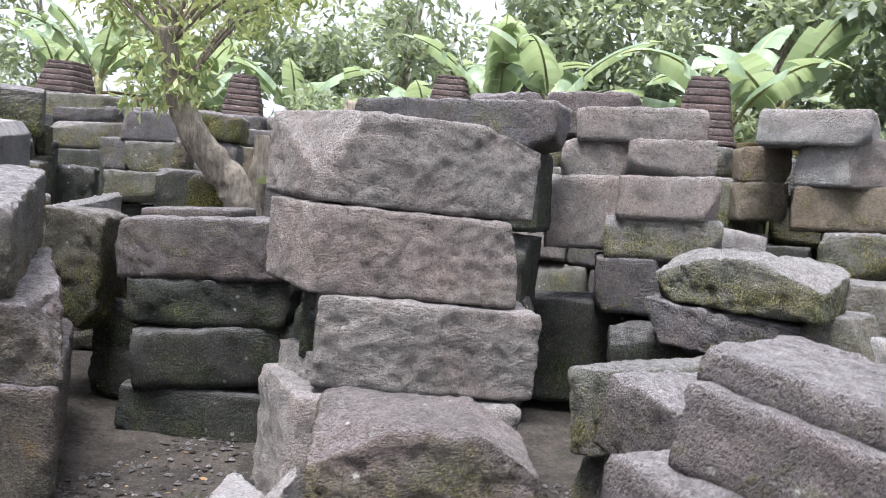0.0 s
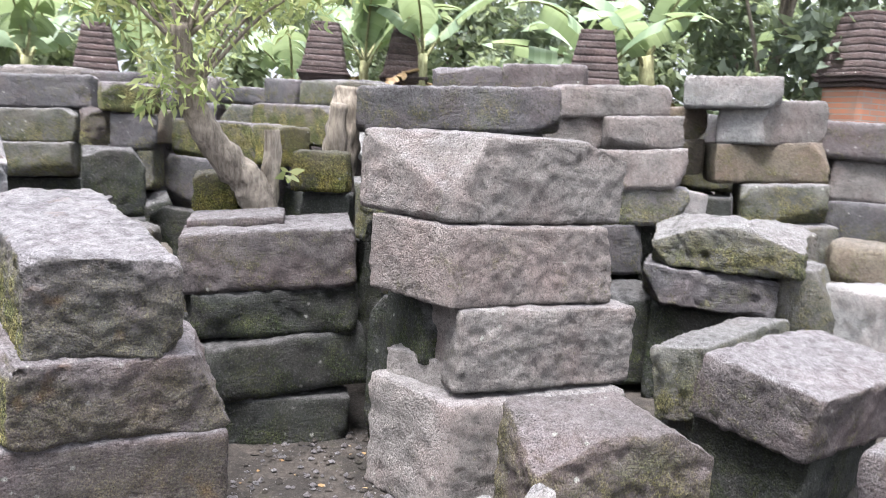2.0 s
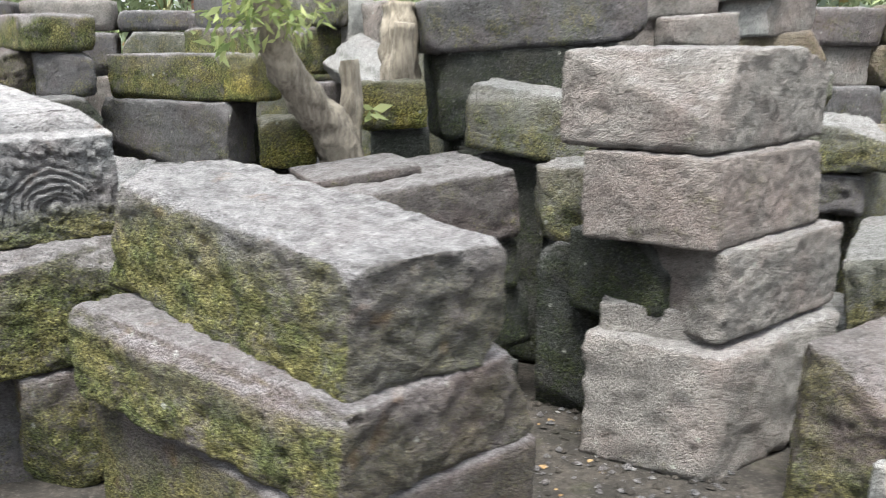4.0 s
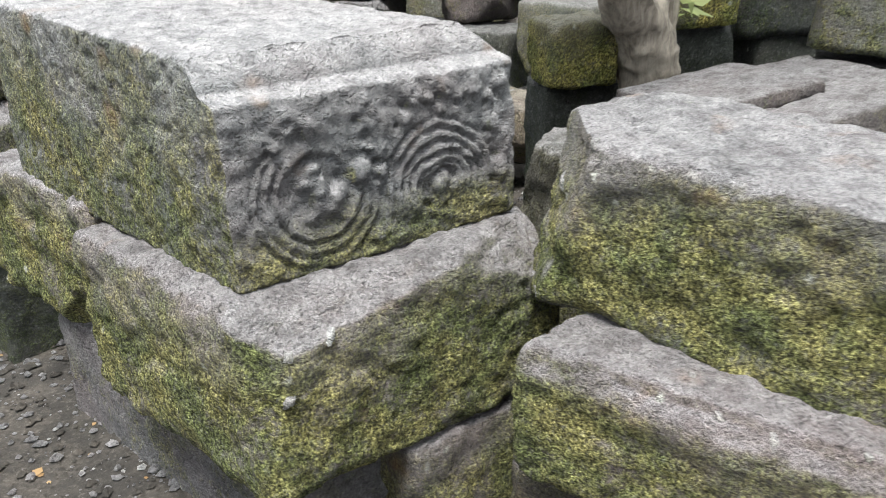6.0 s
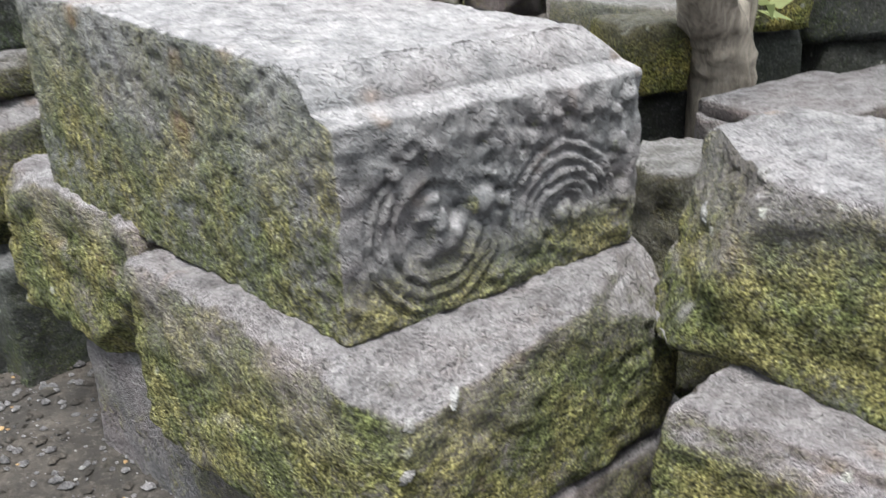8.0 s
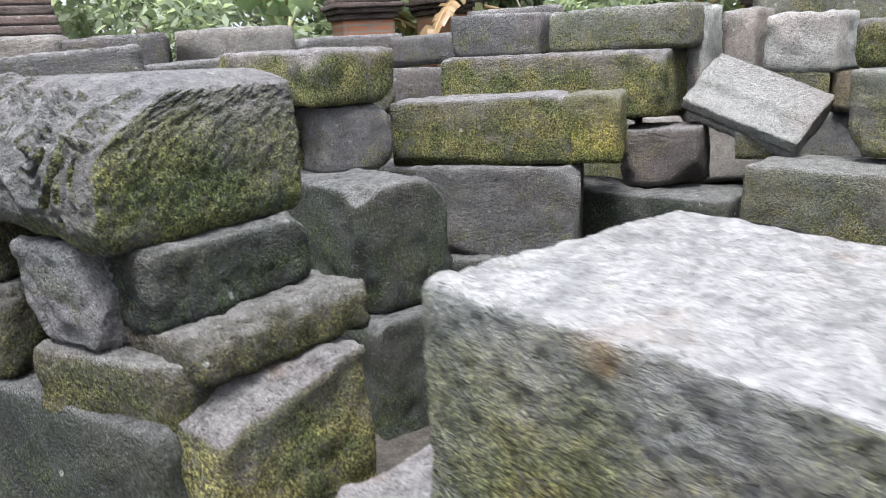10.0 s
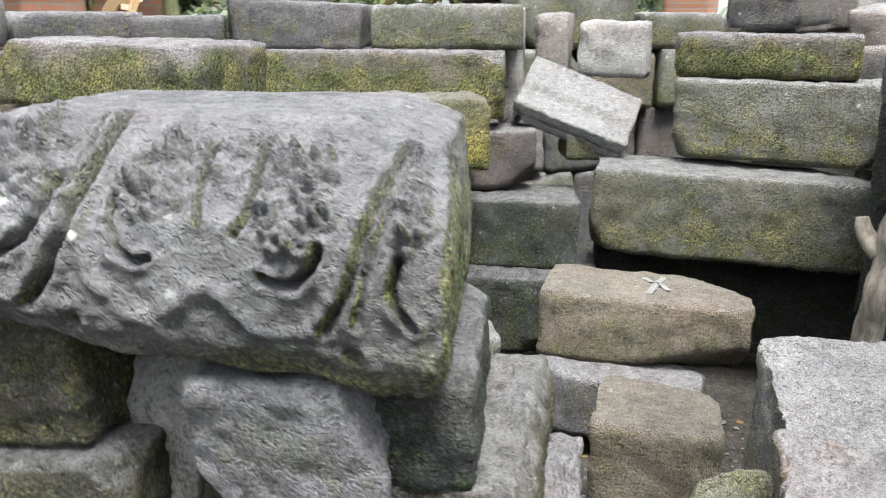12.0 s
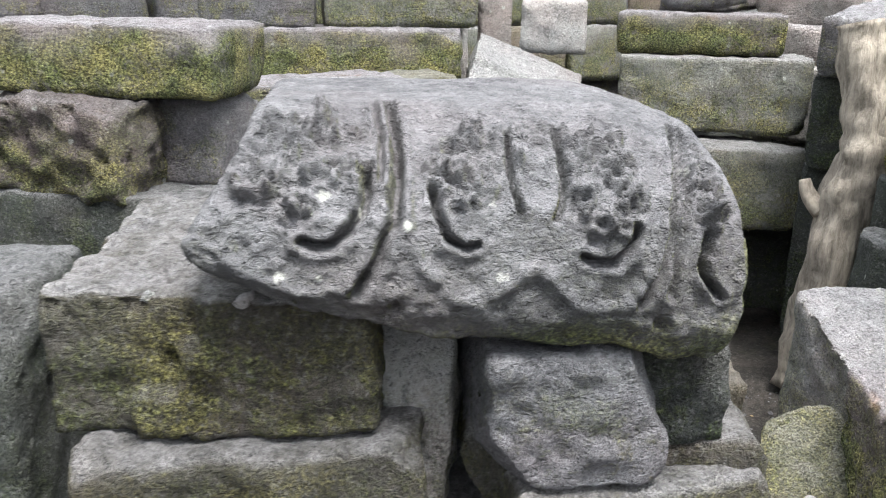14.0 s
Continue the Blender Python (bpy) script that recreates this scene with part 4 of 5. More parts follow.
def petal_profile(p, size):
    x, y, z = p[:, 0].copy(), p[:, 1].copy(), p[:, 2].copy()
    w, d, h = size
    front = np.clip(1 - y / 0.03, 0, 1)
    # spread the lattice evenly over the roll of the front
    up = np.linspace(0, h, 200)
    arc = np.concatenate([[0], np.cumsum(np.hypot(np.diff(up), np.diff(0.25 * np.clip((up - 0.10) / (h - 0.10), 0, 1) ** 3)))])
    z = np.where((z > 0) & (z < h), np.interp(z / h * arc[-1], arc, up), z)
    rise = np.clip((z - 0.10) / (h - 0.10), 0, 1)
    # left end slopes in towards the top
    low = 0.13 * np.clip((z - 0.02) / h, 0, 1) ** 1.2 + 0.07 * np.clip((0.13 - z) / 0.13, 0, 1) ** 2
    x = low + x * (w - low - 0.02 * np.clip((z - 0.18) / (h - 0.18), 0, 1) ** 2) / w
    # uneven lower rim: lobes hang down, the far corner lowest
    t = np.clip(1 - z / 0.3, 0, 1)
    rim = np.interp(x / w, [0, 0.1, 0.22, 0.33, 0.42, 0.58, 0.68, 0.78, 0.88, 0.97, 1.0], [0.18, 0.15, 0.105, 0.085, 0.06, 0.045, 0.03, 0.035, 0.0, 0.002, 0.02])
    # front bulges below and rolls back over the top
    back = 0.25 * rise ** 3.0 + 0.03 * np.clip((0.06 - z) / 0.06, 0, 1)
    slope = 0.75 * rise ** 2 / (h - 0.10)
    zm = z + t * rim
    relief = front * petal_relief(x, zm + 0.25 * rise ** 3.0) * np.clip(z / 0.02, 0, 1)
    y = back + y * (d - back) / d - relief / np.sqrt(1 + slope ** 2)
    z = zm + relief * slope / np.sqrt(1 + slope ** 2)
    # the far shoulder falls away
    z = z - 0.045 * np.clip((x / w - 0.8) / 0.2, 0, 1) ** 1.5 * np.clip(z / h, 0, 1) ** 2
    return np.stack([x, y, z], axis=1)


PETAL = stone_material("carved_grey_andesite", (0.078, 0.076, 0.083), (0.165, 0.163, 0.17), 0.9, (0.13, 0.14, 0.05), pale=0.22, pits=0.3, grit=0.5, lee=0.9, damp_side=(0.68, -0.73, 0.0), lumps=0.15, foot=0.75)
stone("rounded grey stone carved with hanging petals and foliage", (-4.762, 5.263), 0.87, 0.64, 1.215, 1.60, -47, mat=PETAL, radius=0.03, rough=0.004, cell=0.0046, profile=petal_profile,
      chips=0, name="carved_round_stone", group="carved temple stones", category="carved stone")
dabs(lichen_block, ((-2.873, 4.731, 0.87), (-2.907, 4.622, 0.86), (-2.95, 4.60, 0.86), (-2.82, 4.80, 0.88), (-2.80, 4.72, 0.88), (-3.0, 4.63, 0.84), (-2.98, 4.50, 0.88)), 0.016, WHITE)
dabs(stepped, ((-4.793, 5.502, 1.32), (-4.745, 5.365, 1.32), (-4.66, 5.21, 1.325)), 0.016, WHITE)


def paint_mark(ob, strokes, width, material):
    """Worn brush strokes that follow the top of a block."""
    v = np.empty(len(ob.data.vertices) * 3)
    ob.data.vertices.foreach_get("co", v)
    v = v.reshape(-1, 3)
    v = v[v[:, 2] > v[:, 2].max() - 0.05]
    back = ob.matrix_world.inverted()
    verts, faces = [], []
    for a, b in strokes:
        a, b = (np.array(back @ Vector((*q, 0.55)))[:2] for q in (a, b))
        across = np.array((a[1] - b[1], b[0] - a[0])) / np.linalg.norm(b - a)
        first = len(verts)
        for i in range(15):
            for k in (-1, 0, 1):
                p = a + (b - a) * i / 14 + across * k * width * (0.5 + 0.12 * math.sin(i * 2.3 + k))
                near = np.argsort(((v[:, :2] - p) ** 2).sum(axis=1))[:4]
                verts.append((p[0], p[1], v[near, 2].max() + 0.003))
        for i in range(14):
            for k in (0, 1):
                q = first + i * 3 + k
                faces.append((q, q + 1, q + 4, q + 3))
    part("paint_mark", verts, faces, material, ob, "worn white painted cross")


paint_mark(marked, (((-1.88, 5.80), (-1.60, 5.90)), ((-1.70, 5.95), (-1.75, 5.77))), 0.03, WHITE)

# ---- second row of piled stones, closing the view behind the stacks ----
rng = random.Random(5)
TONES = (GREY, MOSSY, PALE, MOSSY, PINK, GREY, BROWN)
for start, end, tops in (((-7.6, 9.2), (-2.7, 9.3), (0.6, 1.1, 1.55, 1.85)), ((-2.7, 9.3), (0.9, 7.5), (0.55, 1.05, 1.5, 1.86)), ((0.9, 7.6), (4.6, 7.3), (0.55, 1.0, 1.4, 1.72)), ((2.6, 5.6), (4.4, 5.0), (0.5, 0.95))):
    yaw = math.degrees(math.atan2(end[1] - start[1], end[0] - start[0]))
    run = math.hypot(end[0] - start[0], end[1] - start[1])
    dx, dy = (end[0] - start[0]) / run, (end[1] - start[1]) / run
    z = -0.2
    for z1 in tops:
        s = rng.uniform(-0.3, 0)
        while s < run:
            w = rng.uniform(0.45, 1.0)
            off = rng.uniform(-0.06, 0.06)
            stone("in the far piled wall", (start[0] + dx * s - dy * off, start[1] + dy * s + dx * off), w, 0.5, z, z1 + rng.uniform(-0.005, 0.005) if z1 < tops[-1] else z1 + rng.uniform(-0.16, 0.08), yaw + rng.uniform(-3, 3),
                  mat=rng.choice(TONES), tilt=1.8 * math.sin(7 * s + 3 * z1), cell=0.06, group="far piled stones")
            s += w + rng.uniform(0.01, 0.06)
        z = z1


# ---- brick pillars with stepped stone caps, on the boundary ----
def brick_material():
    m = Nodes("orange_brick")
    t = m.tree.nodes.new("ShaderNodeTexCoord")
    b = m.add("ShaderNodeTexBrick", Scale=1.0, Color1=(0.36, 0.15, 0.085, 1), Color2=(0.27, 0.115, 0.07, 1), Mortar=(0.22, 0.19, 0.16, 1))
    b.inputs["Brick Width"].default_value = 0.24
    b.inputs["Row Height"].default_value = 0.065
    b.inputs["Mortar Size"].default_value = 0.008
    turn = m.tree.nodes.new("ShaderNodeMapping")
    turn.inputs["Rotation"].default_value = (radians(90), 0, 0)
    m.link(t.outputs["Object"], turn.inputs[0])
    m.link(turn.outputs[0], b.inputs["Vector"])
    col = m.mix(m.ramp(m.noise(t.outputs["Object"], 6, 5, 0.6), (0.4, 0.0), (0.7, 0.6)), b.outputs["Color"], (0.20, 0.16, 0.13))
    m.link(col, m.bsdf.inputs["Base Color"])
    m.bsdf.inputs["Roughness"].default_value = 0.9
    m.link(m.bump(b.outputs["Fac"], 0.4, -0.01), m.bsdf.inputs["Normal"])
    return m.mat


BRICK = brick_material()
CAP = stone_material("sooty_cap_stone", (0.085, 0.067, 0.063), (0.19, 0.145, 0.137), 0.0, pale=0.2)


def box_part(name, w, h, z, material, parent, top=1.0, label=""):
    """A tier centred on the pillar, w wide below and w * top above."""
    p, q = rock(w, w, h, max(0.05, w / 8), 0.006, 0.003)
    k = 1 + (top - 1) * np.clip(p[:, 2] / h, 0, 1)
    p[:, 0], p[:, 1] = (p[:, 0] - w / 2) * k, (p[:, 1] - w / 2) * k
    p[:, 2] += z
    return part(name, p, q, material, parent, label)


def pillar(x, y, w, shaft, yaw):
    ob = tagged(new("boundary_pillar"), "orange brick pillar with a stepped dark stone cap", "pillar", "boundary pillars")
    ob.matrix_world = pose(x, y, -0.25, 0, 0, yaw)
    box_part("shaft", w * 0.86, shaft + 0.25, 0.0, BRICK, ob)
    z = shaft + 0.25
    for k, (wide, high) in enumerate(((0.98, 0.06), (1.08, 0.05), (1.16, 0.05), (1.06, 0.05))):
        box_part("cornice", w * wide, high, z, CAP, ob)
        z += high
    for k in range(7):
        wide = 1.0 - 0.052 * k
        box_part("cap_tier", w * wide, 0.085, z, CAP, ob, 0.956)
        z += 0.085
    box_part("cap_top", w * 0.6, 0.05, z, CAP, ob)


for x, y, w, shaft in ((1.04, 9.5, 0.62, 1.82), (-2.57, 11.5, 0.62, 1.95), (-1.50, 12.2, 0.6, 2.0), (-5.7, 11.0, 0.58, 1.7), (4.1, 9.4, 0.66, 2.2), (-8.3, 10.2, 0.7, 1.62)):
    pillar(x, y, w, shaft, random.uniform(-8, 25))


# ---- plants ----
def leaf_material(name, dark, light, through=0.4, scale=9.0, streak=False):
    m = Nodes(name)
    co = m.object_coords()
    geo = m.tree.nodes.new("ShaderNodeNewGeometry")
    tone = m.math("ADD", m.math("MULTIPLY", geo.outputs["Random Per Island"], 0.65), m.math("MULTIPLY", m.noise(co, scale, 4, 0.6), 0.4))
    col = m.ramp(tone, (0.2, dark), (0.85, light))
    m.link(col, m.bsdf.inputs["Base Color"])
    m.bsdf.inputs["Roughness"].default_value = 0.5
    glow = m.add("ShaderNodeBsdfTranslucent")
    m.link(m.mix(0.4, col, (0.40, 0.46, 0.16)), glow.inputs["Color"])
    both = m.add("ShaderNodeMixShader", Fac=through)
    m.link(m.bsdf.outputs[0], both.inputs[1])
    m.link(glow.outputs[0], both.inputs[2])
    m.link(both.outputs[0], m.tree.nodes["Material Output"].inputs["Surface"])
    return m.mat


def bark_material(name, dark, light):
    m = Nodes(name)
    co = m.object_coords()
    stretch = m.tree.nodes.new("ShaderNodeMapping")
    stretch.inputs["Scale"].default_value = (1, 1, 0.18)
    m.link(co, stretch.inputs[0])
    fib = m.noise(stretch.outputs[0], 38.0, 6, 0.7)
    col = m.mix(m.ramp(fib, (0.35, 0.0), (0.65, 1.0)), dark, light)
    col = m.mix(m.ramp(m.noise(co, 7.0, 4, 0.6), (0.52, 0.0), (0.68, 0.6)), col, tuple(min(1, c * 1.7) for c in light))
    m.link(col, m.bsdf.inputs["Base Color"])
    m.bsdf.inputs["Roughness"].default_value = 0.9
    m.link(m.bump(fib, 0.9, 0.02), m.bsdf.inputs["Normal"])
    return m.mat


BARK = bark_material("grey_brown_bark", (0.12, 0.10, 0.08), (0.32, 0.275, 0.225))
STEM = bark_material("banana_stem", (0.16, 0.15, 0.07), (0.36, 0.36, 0.20))
# pale haze is painted into the colours of BANANA, WOODS and GLOSSY
BANANA = leaf_material("banana_leaf", (0.16, 0.23, 0.14), (0.36, 0.45, 0.30), 0.45, 3.0)
DRY = leaf_material("dry_banana_leaf", (0.16, 0.09, 0.04), (0.36, 0.25, 0.13), 0.25, 6.0)
FRESH = leaf_material("fresh_leaves", (0.19, 0.26, 0.10), (0.55, 0.58, 0.27), 0.5)
WOODS = leaf_material("woodland_leaves", (0.13, 0.17, 0.12), (0.35, 0.40, 0.28), 0.55)
GLOSSY = leaf_material("dark_leaves", (0.085, 0.115, 0.09), (0.28, 0.33, 0.25), 0.45)


def tube(points, radii, sides=10, bumpy=0.0, seed=0):
    """A tapered limb along points."""
    pts = [Vector(p) for p in points]
    verts, faces = [], []
    for i, p in enumerate(pts):
        way = (pts[min(i + 1, len(pts) - 1)] - pts[max(i - 1, 0)]).normalized()
        a = way.cross(Vector((0.3, 1, 0.2))).normalized()
        b = way.cross(a)
        for k in range(sides):
            t = 2 * math.pi * k / sides
            r = radii[i] * (1 + bumpy * noise.noise(Vector((k * 0.9 + seed, i * 0.35, seed))))
            verts.append(p + r * (math.cos(t) * a + math.sin(t) * b))
    for i in range(len(pts) - 1):
        for k in range(sides):
            k2 = (k + 1) % sides
            faces.append((i * sides + k, i * sides + k2, (i + 1) * sides + k2, (i + 1) * sides + k))
    faces.append(tuple(range(sides))[::-1])
    faces.append(tuple((len(pts) - 1) * sides + k for k in range(sides)))
    return verts, faces


def smooth_path(points, n):
    """Points along a smooth line through the given ones."""
    pts = [Vector(p) for p in points]
    out = []
    for i in range(len(pts) - 1):
        p0, p1, p2, p3 = pts[max(i - 1, 0)], pts[i], pts[i + 1], pts[min(i + 2, len(pts) - 1)]
        for k in range(n):
            t = k / n
            out.append(0.5 * (2 * p1 + (p2 - p0) * t + (2 * p0 - 5 * p1 + 4 * p2 - p3) * t * t + (3 * p1 - p0 - 3 * p2 + p3) * t ** 3))
    out.append(pts[-1])
    return out


def banana_leaf(length, width, azimuth, rise, droop, seed, torn=0.3):
    """One blade: a petiole, a bent midrib and a folded, split blade."""
    r = random.Random(seed)
    rows, cols = 22, 3
    verts, faces = [], []
    ca, sa = math.cos(azimuth), math.sin(azimuth)
    pos, ang = Vector((0, 0, 0)), rise
    spine = []
    for i in range(rows + 1):
        spine.append((pos.copy(), ang))
        pos = pos + Vector((ca * math.cos(ang), sa * math.cos(ang), math.sin(ang))) * (length / rows)
        ang -= droop / rows * (0.4 + 1.2 * i / rows)
    side = Vector((-sa, ca, 0))
    for half in (-1, 1):
        slump = 0.0
        for i in range(rows):
            if r.random() < torn:
                slump = r.uniform(0.0, 0.55)
            base = len(verts)
            for j in (i, i + 1):
                p, a = spine[j]
                t = j / rows
                wide = width * 0.5 * (0.06 if t < 0.16 else min(1, (t - 0.14) / 0.18) * max(0.02, 1 - max(0, (t - 0.55) / 0.45) ** 2.2))
                up = Vector((-ca * math.sin(a), -sa * math.sin(a), math.cos(a)))
                for k in range(cols + 1):
                    f = k / cols
                    verts.append(p + side * (half * wide * f) + up * (wide * f * (0.35 - 1.3 * f * slump)) - Vector((0, 0, wide * f * f * slump)))
            for k in range(cols):
                q = (base + k, base + k + 1, base + cols + 2 + k, base + cols + 1 + k)
                faces.append(q if half > 0 else q[::-1])
    rib = tube([s[0] - Vector((0, 0, 0.004)) for s in spine[::2]], [0.028 * (1 - 0.9 * i / len(spine[::2])) for i in range(len(spine[::2]))], 6)
    return verts, faces, rib


def banana(x, y, height, seed, leaves=7, reach=1.9, dry=2, z=-0.2, lean=(0, 0), first=None, stem=0.13):
    r = random.Random(seed)
    ob = tagged(new("banana_plant"), "banana plant with broad split green leaves and dry hanging ones", "banana plant", "banana plants")
    ob.location = (x, y, z)
    top = Vector((lean[0], lean[1], height))
    path = smooth_path([(0, 0, 0), (lean[0] * 0.3, lean[1] * 0.3, height * 0.5), top], 5)
    part("pseudostem", *tube(path, [stem * (1 - 0.45 * i / (len(path) - 1)) for i in range(len(path))], 12, 0.1, seed), STEM, ob)
    for k in range(leaves + dry):
        is_dry = k >= leaves
        az = (first if first is not None and k == 0 else 2 * math.pi * k / leaves * 1.0 + r.uniform(-0.5, 0.5)) + (0.4 if is_dry else 0)
        rise = r.uniform(0.9, 1.35) if not is_dry else r.uniform(-0.2, 0.2)
        droop = r.uniform(1.0, 1.9) if not is_dry else r.uniform(1.2, 1.7)
        if first is not None and k == 0:
            rise, droop = 0.35, 0.55
        v, f, rib = banana_leaf(reach * r.uniform(0.75, 1.1) * (0.7 if is_dry else 1), r.uniform(0.42, 0.6) * (0.5 if is_dry else 1), az, rise, droop, seed * 31 + k, 0.55 if is_dry else 0.3)
        shift = top - Vector((0, 0, r.uniform(0, 0.25) + (0.2 if is_dry else 0)))
        leaf = part("dry_leaf" if is_dry else "leaf", [p + shift for p in v], f, DRY if is_dry else BANANA, ob, "dry brown hanging leaf" if is_dry else "")
        part("midrib", [p + shift for p in rib[0]], rib[1], STEM if not is_dry else DRY, leaf)
    return ob


banana(2.06, 10.7, 2.75, 3, leaves=6, reach=2.0, dry=3, lean=(-0.2, 0), stem=0.17)
banana(1.3, 10.4, 2.5, 8, leaves=5, reach=2.1, dry=0, first=math.pi * 1.02)
banana(-2.2, 12.8, 2.6, 5, leaves=7, reach=2.0, dry=3)
banana(-1.2, 12.0, 2.7, 9, leaves=5, reach=1.9, dry=4)
banana(-3.3, 12.6, 2.1, 12, leaves=6, reach=1.7, dry=3)
banana(-7.3, 12.0, 2.3, 14, leaves=7, reach=1.9, dry=4)
banana(-8.6, 11.2, 2.6, 17, leaves=7, reach=1.9, dry=4)
banana(-5.9, 13.0, 2.4, 20, leaves=6, reach=1.9, dry=4)
banana(4.0, 12.6, 2.8, 23, leaves=6, reach=2.0, dry=3)
banana(6.2, 11.4, 2.7, 26, leaves=6, reach=2.0, dry=3)
banana(-10.6, 12.4, 2.7, 28, leaves=6, reach=2.0, dry=3)


def leaf_cloud(centres, count, size, seed, aspect=0.38, droop=0.3):
    """Many small blades scattered thickest near the outside of uneven clumps."""
    r = np.random.RandomState(seed)
    pick = r.randint(0, len(centres), count)
    c = np.array([centres[i][:3] for i in pick])
    rad = np.array([centres[i][3] for i in pick])
    way = r.normal(size=(count, 3))
    way /= np.linalg.norm(way, axis=1, keepdims=True)
    p = c + way * (rad * r.uniform(0.25, 1.08, count) ** 0.6)[:, None] * np.array((1, 1, 0.8))
    along = way * 0.6 + r.normal(size=(count, 3)) * 0.7
    along[:, 2] -= droop
    along /= np.linalg.norm(along, axis=1, keepdims=True)
    across = np.cross(along, r.normal(size=(count, 3)))
    across /= np.linalg.norm(across, axis=1, keepdims=True)
    s = (size * r.uniform(0.6, 1.3, count))[:, None]
    bend = np.cross(along, across) * s * 0.12
    v = np.stack([p, p + along * s * 0.45 + across * s * aspect * 0.5 + bend, p + along * s, p + along * s * 0.45 - across * s * aspect * 0.5 + bend], axis=1).reshape(-1, 3)
    f = np.arange(count * 4).reshape(-1, 4)
    return v, f


def tree(x, y, height, spread, seed, count, size, mat, label, name="tree", trunk=0.1, low=0.3, clumps=16, aspect=0.38, z=-0.2):
    r = random.Random(seed)
    ob = tagged(new(name), label, "tree")
    ob.location = (x, y, z)
    top = Vector((r.uniform(-0.3, 0.3), r.uniform(-0.3, 0.3), height * 0.8))
    path = smooth_path([(0, 0, 0), (r.uniform(-0.15, 0.15), r.uniform(-0.15, 0.15), height * 0.4), top], 5)
    part("trunk", *tube(path, [trunk * (1 - 0.7 * i / (len(path) - 1)) for i in range(len(path))], 8, 0.15, seed), BARK, ob)
    centres = []
    for k in range(clumps):
        a, h = r.uniform(0, 2 * math.pi), height * r.uniform(low, 1.0)
        q = spread * r.uniform(0.2, 1.0) * (1.1 - 0.5 * (h / height))
        tip = Vector((math.cos(a) * q, math.sin(a) * q, h))
        centres.append((*tip, spread * r.uniform(0.22, 0.42)))
        if k < 8:
            root = path[min(len(path) - 1, int(h / height * 0.7 * len(path)))]
            part("limb", *tube(smooth_path([root, root.lerp(tip, 0.5) + Vector((0, 0, 0.1)), tip], 3), [trunk * 0.4, trunk * 0.35, trunk * 0.3, trunk * 0.25, trunk * 0.2, trunk * 0.15, trunk * 0.08], 6), BARK, ob)
    part("crown", *leaf_cloud(centres, count, size, seed, aspect), mat, ob)
    return ob


far = "leafy tree behind the boundary of the ruins"
for k, (x, y, h, s, mat) in enumerate((
    (-13.5, 15, 6.0, 2.2, WOODS), (-11.0, 16, 5.2, 2.0, WOODS), (-8.9, 15.5, 6.5, 1.9, WOODS), (-6.9, 17, 5.0, 1.8, WOODS), (-5.2, 16, 6.8, 1.9, WOODS), (-3.6, 17.5, 4.4, 1.6, WOODS), (-2.0, 17, 3.9, 1.5, WOODS),
    (-0.4, 16, 6.6, 1.9, WOODS), (1.4, 15.5, 6.2, 1.9, WOODS), (3.2, 16, 6.8, 2.1, WOODS), (5.4, 15, 6.6, 2.2, WOODS), (7.8, 14.5, 6.4, 2.2, WOODS), (10.2, 14, 6.0, 2.2, WOODS), (0.6, 12.6, 3.6, 1.0, GLOSSY), (-4.4, 13.2, 2.7, 1.1, WOODS), (-7.9, 13.4, 2.9, 1.1, WOODS))):
    tree(x, y, h, s, 100 + k, 3600, 0.24, mat, far, low=0.12, clumps=18)
for k, (x, y) in enumerate(((0.3, 14.3), (1.9, 14.0), (-1.6, 14.6))):
    tree(x, y, 5.6, 1.7, 180 + k, 4600, 0.22, WOODS, far, low=0.25, clumps=22)
tree(3.5, 10.6, 5.2, 1.35, 140, 5200, 0.2, GLOSSY, "dense dark-leaved tree behind the stone piles", low=0.3, clumps=20, aspect=0.5)
tree(5.3, 11.2, 5.0, 1.4, 141, 4200, 0.2, GLOSSY, "dense dark-leaved tree behind the stone piles", low=0.2, clumps=18, aspect=0.5)
for k, (x, y, h, s) in enumerate(((-9.6, 10.4, 2.4, 0.9), (-4.3, 11.4, 2.4, 0.9), (-0.2, 11.2, 2.5, 0.8), (2.9, 9.4, 2.3, 0.6), (0.0, 13.5, 3.0, 1.2))):
    tree(x, y, h, s, 160 + k, 2200, 0.15, WOODS, "low leafy shrub among the banana plants", name="shrub", trunk=0.04, low=0.45, clumps=12)

# young tree with a twisted trunk between the stacks
young = tagged(new("young_tree"), "young tree with a twisted grey trunk and bright leaves", "tree")
young.location = (-1.48, 4.45, -0.2)
path = smooth_path([(0.08, 0.03, 0), (0.03, 0.01, 0.5), (0.0, 0.0, 1.0), (-0.06, -0.05, 1.22), (-0.17, -0.13, 1.36), (-0.29, -0.24, 1.56), (-0.34, -0.35, 1.79), (-0.36, -0.45, 2.1)], 8)
part("trunk", *tube(path, [0.128 - 0.085 * (i / (len(path) - 1)) ** 1.6 for i in range(len(path))], 18, 0.35, 3), BARK, young)
path2 = smooth_path([(0.02, 0.0, 0.95), (0.03, 0.01, 1.2), (0.05, 0.02, 1.4), (0.04, 0.03, 1.56)], 6)
part("limb", *tube(path2, [0.075 - 0.03 * i / (len(path2) - 1) for i in range(len(path2))], 12, 0.3, 5), BARK, young, "broken side trunk")
tips = []
rr = random.Random(4)
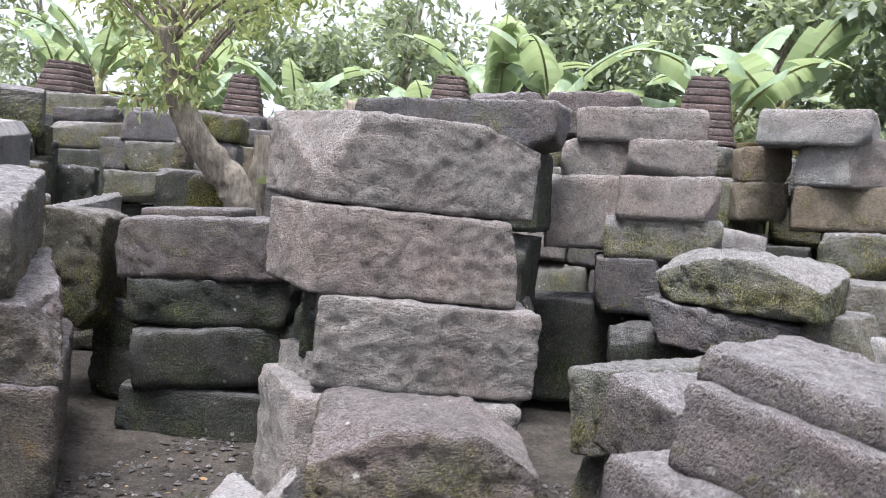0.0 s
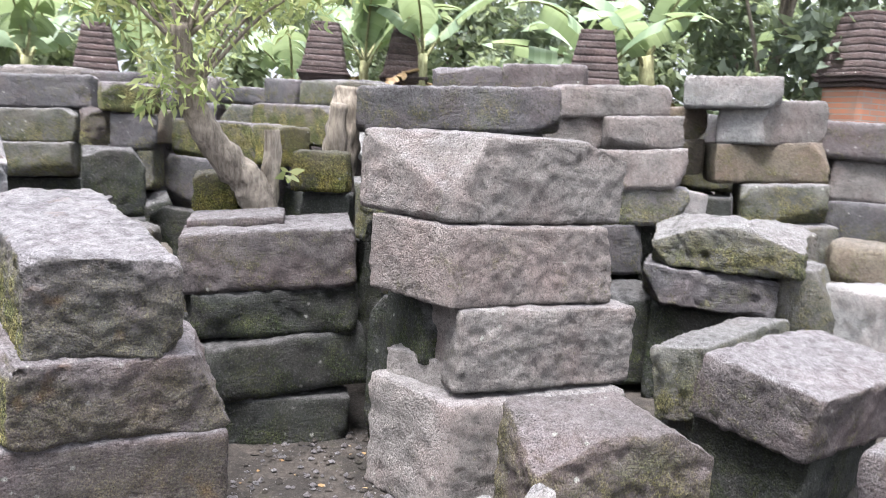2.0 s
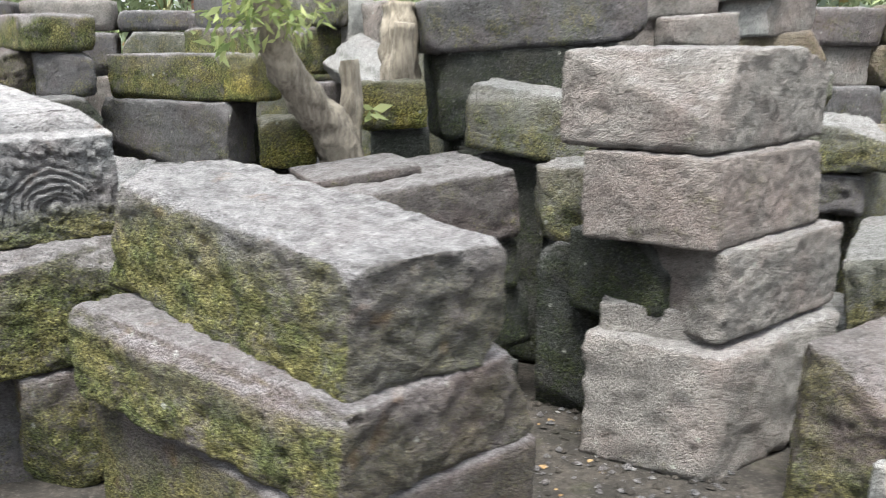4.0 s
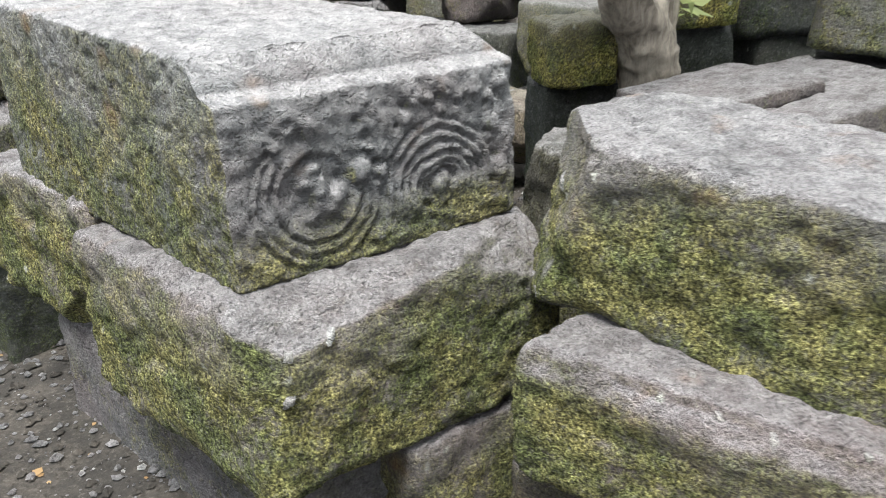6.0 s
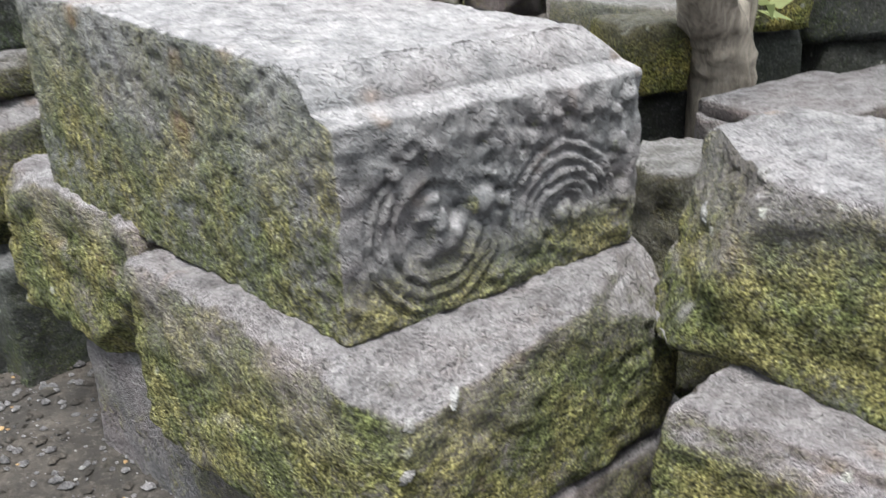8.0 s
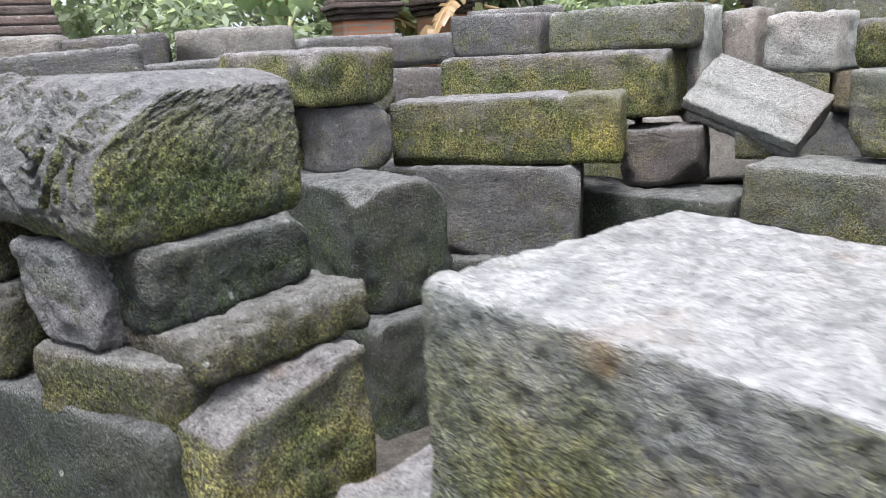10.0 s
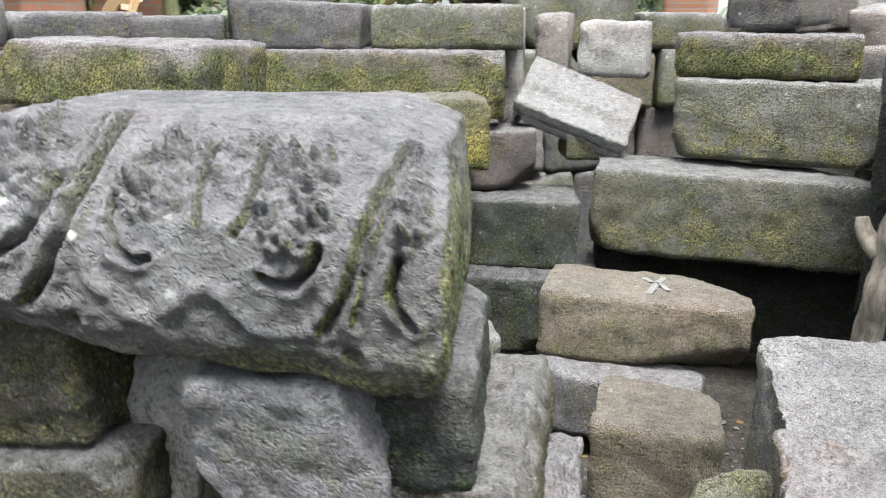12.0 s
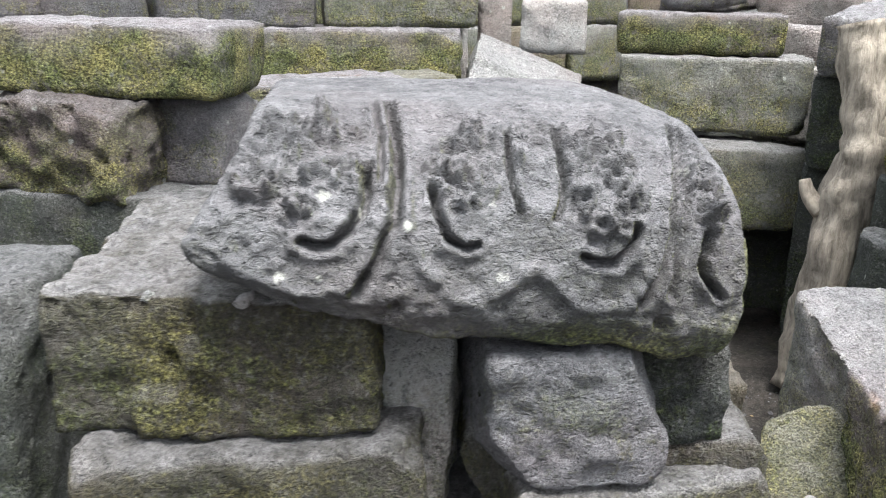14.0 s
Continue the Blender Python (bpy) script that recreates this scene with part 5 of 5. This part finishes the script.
for k in range(17):
    base = Vector((-0.35, -0.38, 1.85 + 0.02 * k)) if k > 2 else Vector((-0.33, -0.33, 1.75))
    a = 2 * math.pi * k / 17 * 1.7
    tip = base + Vector((math.cos(a) * rr.uniform(0.6, 1.5), math.sin(a) * rr.uniform(0.25, 0.6), rr.uniform(0.35, 1.15)))
    line = smooth_path([base, base.lerp(tip, 0.5) + Vector((0, 0, 0.12)), tip], 4)
    part("branch", *tube(line, [0.015 - 0.011 * i / (len(line) - 1) for i in range(len(line))], 6), BARK, young)
    for f in (0.45, 0.75, 1.0):
        if base.lerp(tip, f).z > 2.15:
            tips.append((*base.lerp(tip, f), 0.2))
for k in range(3):
    tips.append((-0.42 + 0.1 * k, -0.42, 1.9 + 0.12 * k, 0.18))
    tips.append((-0.50 + 0.14 * k, -0.4, 1.72 + 0.05 * k, 0.15))
part("crown", *leaf_cloud(tips, 3800, 0.08, 7, 0.3, 0.15), FRESH, young)
part("sprig", *leaf_cloud([(0.15, 0.02, 1.3, 0.04)], 7, 0.1, 8, 0.45), FRESH, young, "small bright yellow-green sprig")

# bare forked copy of the young tree's trunk, added at the back wall's end
bare = tagged(new("young_trunk_copy"), "bare forked pale brown copy of the young tree's trunk", "tree")
bare.location = (-1.12, 5.02, -0.2)
path3 = smooth_path([(0.0, 0.06, 0), (0.0, 0.02, 0.5), (0.0, 0.0, 0.95), (0.0, -0.06, 1.25), (0.02, 0.0, 1.55), (0.03, 0.07, 1.85)], 8)
part("trunk", *tube(path3, [0.15 - 0.05 * i / (len(path3) - 1) for i in range(len(path3))], 18, 0.4, 9), BARK, bare)
path4 = smooth_path([(0.0, -0.05, 1.2), (0.0, -0.16, 1.45), (0.02, -0.2, 1.75)], 6)
part("limb", *tube(path4, [0.085 - 0.03 * i / (len(path4) - 1) for i in range(len(path4))], 12, 0.3, 6), BARK, bare)
path5 = smooth_path([(-0.02, 0.1, 0.95), (-0.03, 0.17, 1.02), (-0.02, 0.2, 1.1)], 4)
part("stub", *tube(path5, [0.045 - 0.015 * i / (len(path5) - 1) for i in range(len(path5))], 8, 0.3, 7), BARK, bare)

# ---- gravel, chips and fallen leaves on the soil ----
def scatter(name, label, count, areas, low, high, material, seed, squash=0.6):
    r = np.random.RandomState(seed)
    ico = np.array([(0, 0, 1), (0.9, 0, 0.2), (0.28, 0.85, 0.2), (-0.72, 0.53, 0.2), (-0.72, -0.53, 0.2), (0.28, -0.85, 0.2), (0, 0, -0.6)], float)
    tri = np.array([(0, 1, 2), (0, 2, 3), (0, 3, 4), (0, 4, 5), (0, 5, 1), (6, 2, 1), (6, 3, 2), (6, 4, 3), (6, 5, 4), (6, 1, 5)])
    vs, fs = [], []
    for k in range(count):
        x0, y0, x1, y1 = areas[r.randint(len(areas))]
        x, y = r.uniform(x0, x1), r.uniform(y0, y1)
        s = low + (high - low) * r.uniform() ** 3
        a = r.uniform(0, 6.28)
        p = ico * r.uniform(0.7, 1.25, (7, 1)) * s * np.array((1, r.uniform(0.6, 1), squash))
        p = np.stack([p[:, 0] * np.cos(a) - p[:, 1] * np.sin(a), p[:, 0] * np.sin(a) + p[:, 1] * np.cos(a), p[:, 2]], axis=1)
        g = float(ground_height(np.array([x]), np.array([y]))[0] + 0.022 * fbm(np.array([[x, y, 0.0]]) * 2.2, 4, 77)[0])
        vs.append(p + np.array((x, y, g + s * 0.15)))
        fs.append(tri + 7 * k)
    ob = new(name, mesh_from(name, np.concatenate(vs), np.concatenate(fs), material, False))
    return tagged(ob, label, name, kind="stuff")


AREAS = ((-4.3, 3.2, -3.0, 5.6), (-4.3, 3.2, -3.0, 5.6), (-1.2, 2.1, -0.1, 3.8), (-3.2, 5.0, -1.2, 6.8), (-1.6, 0.6, 1.2, 2.6), (0.3, 2.4, 1.2, 4.0))
scatter("gravel", "loose grey gravel and stone chips on the soil", 5200, AREAS, 0.004, 0.028, GREY, 3, 0.8)
scatter("stone_chips", "small pale stone chips on the soil", 500, AREAS, 0.006, 0.022, WHITE, 4)
scatter("soil_clods", "dark crumbs and clods of damp soil", 4200, AREAS, 0.006, 0.03, SOIL, 8, 0.7)
scatter("leaf_litter", "dry brown leaf litter on the soil", 260, AREAS, 0.01, 0.025, DRY, 6, 0.12)
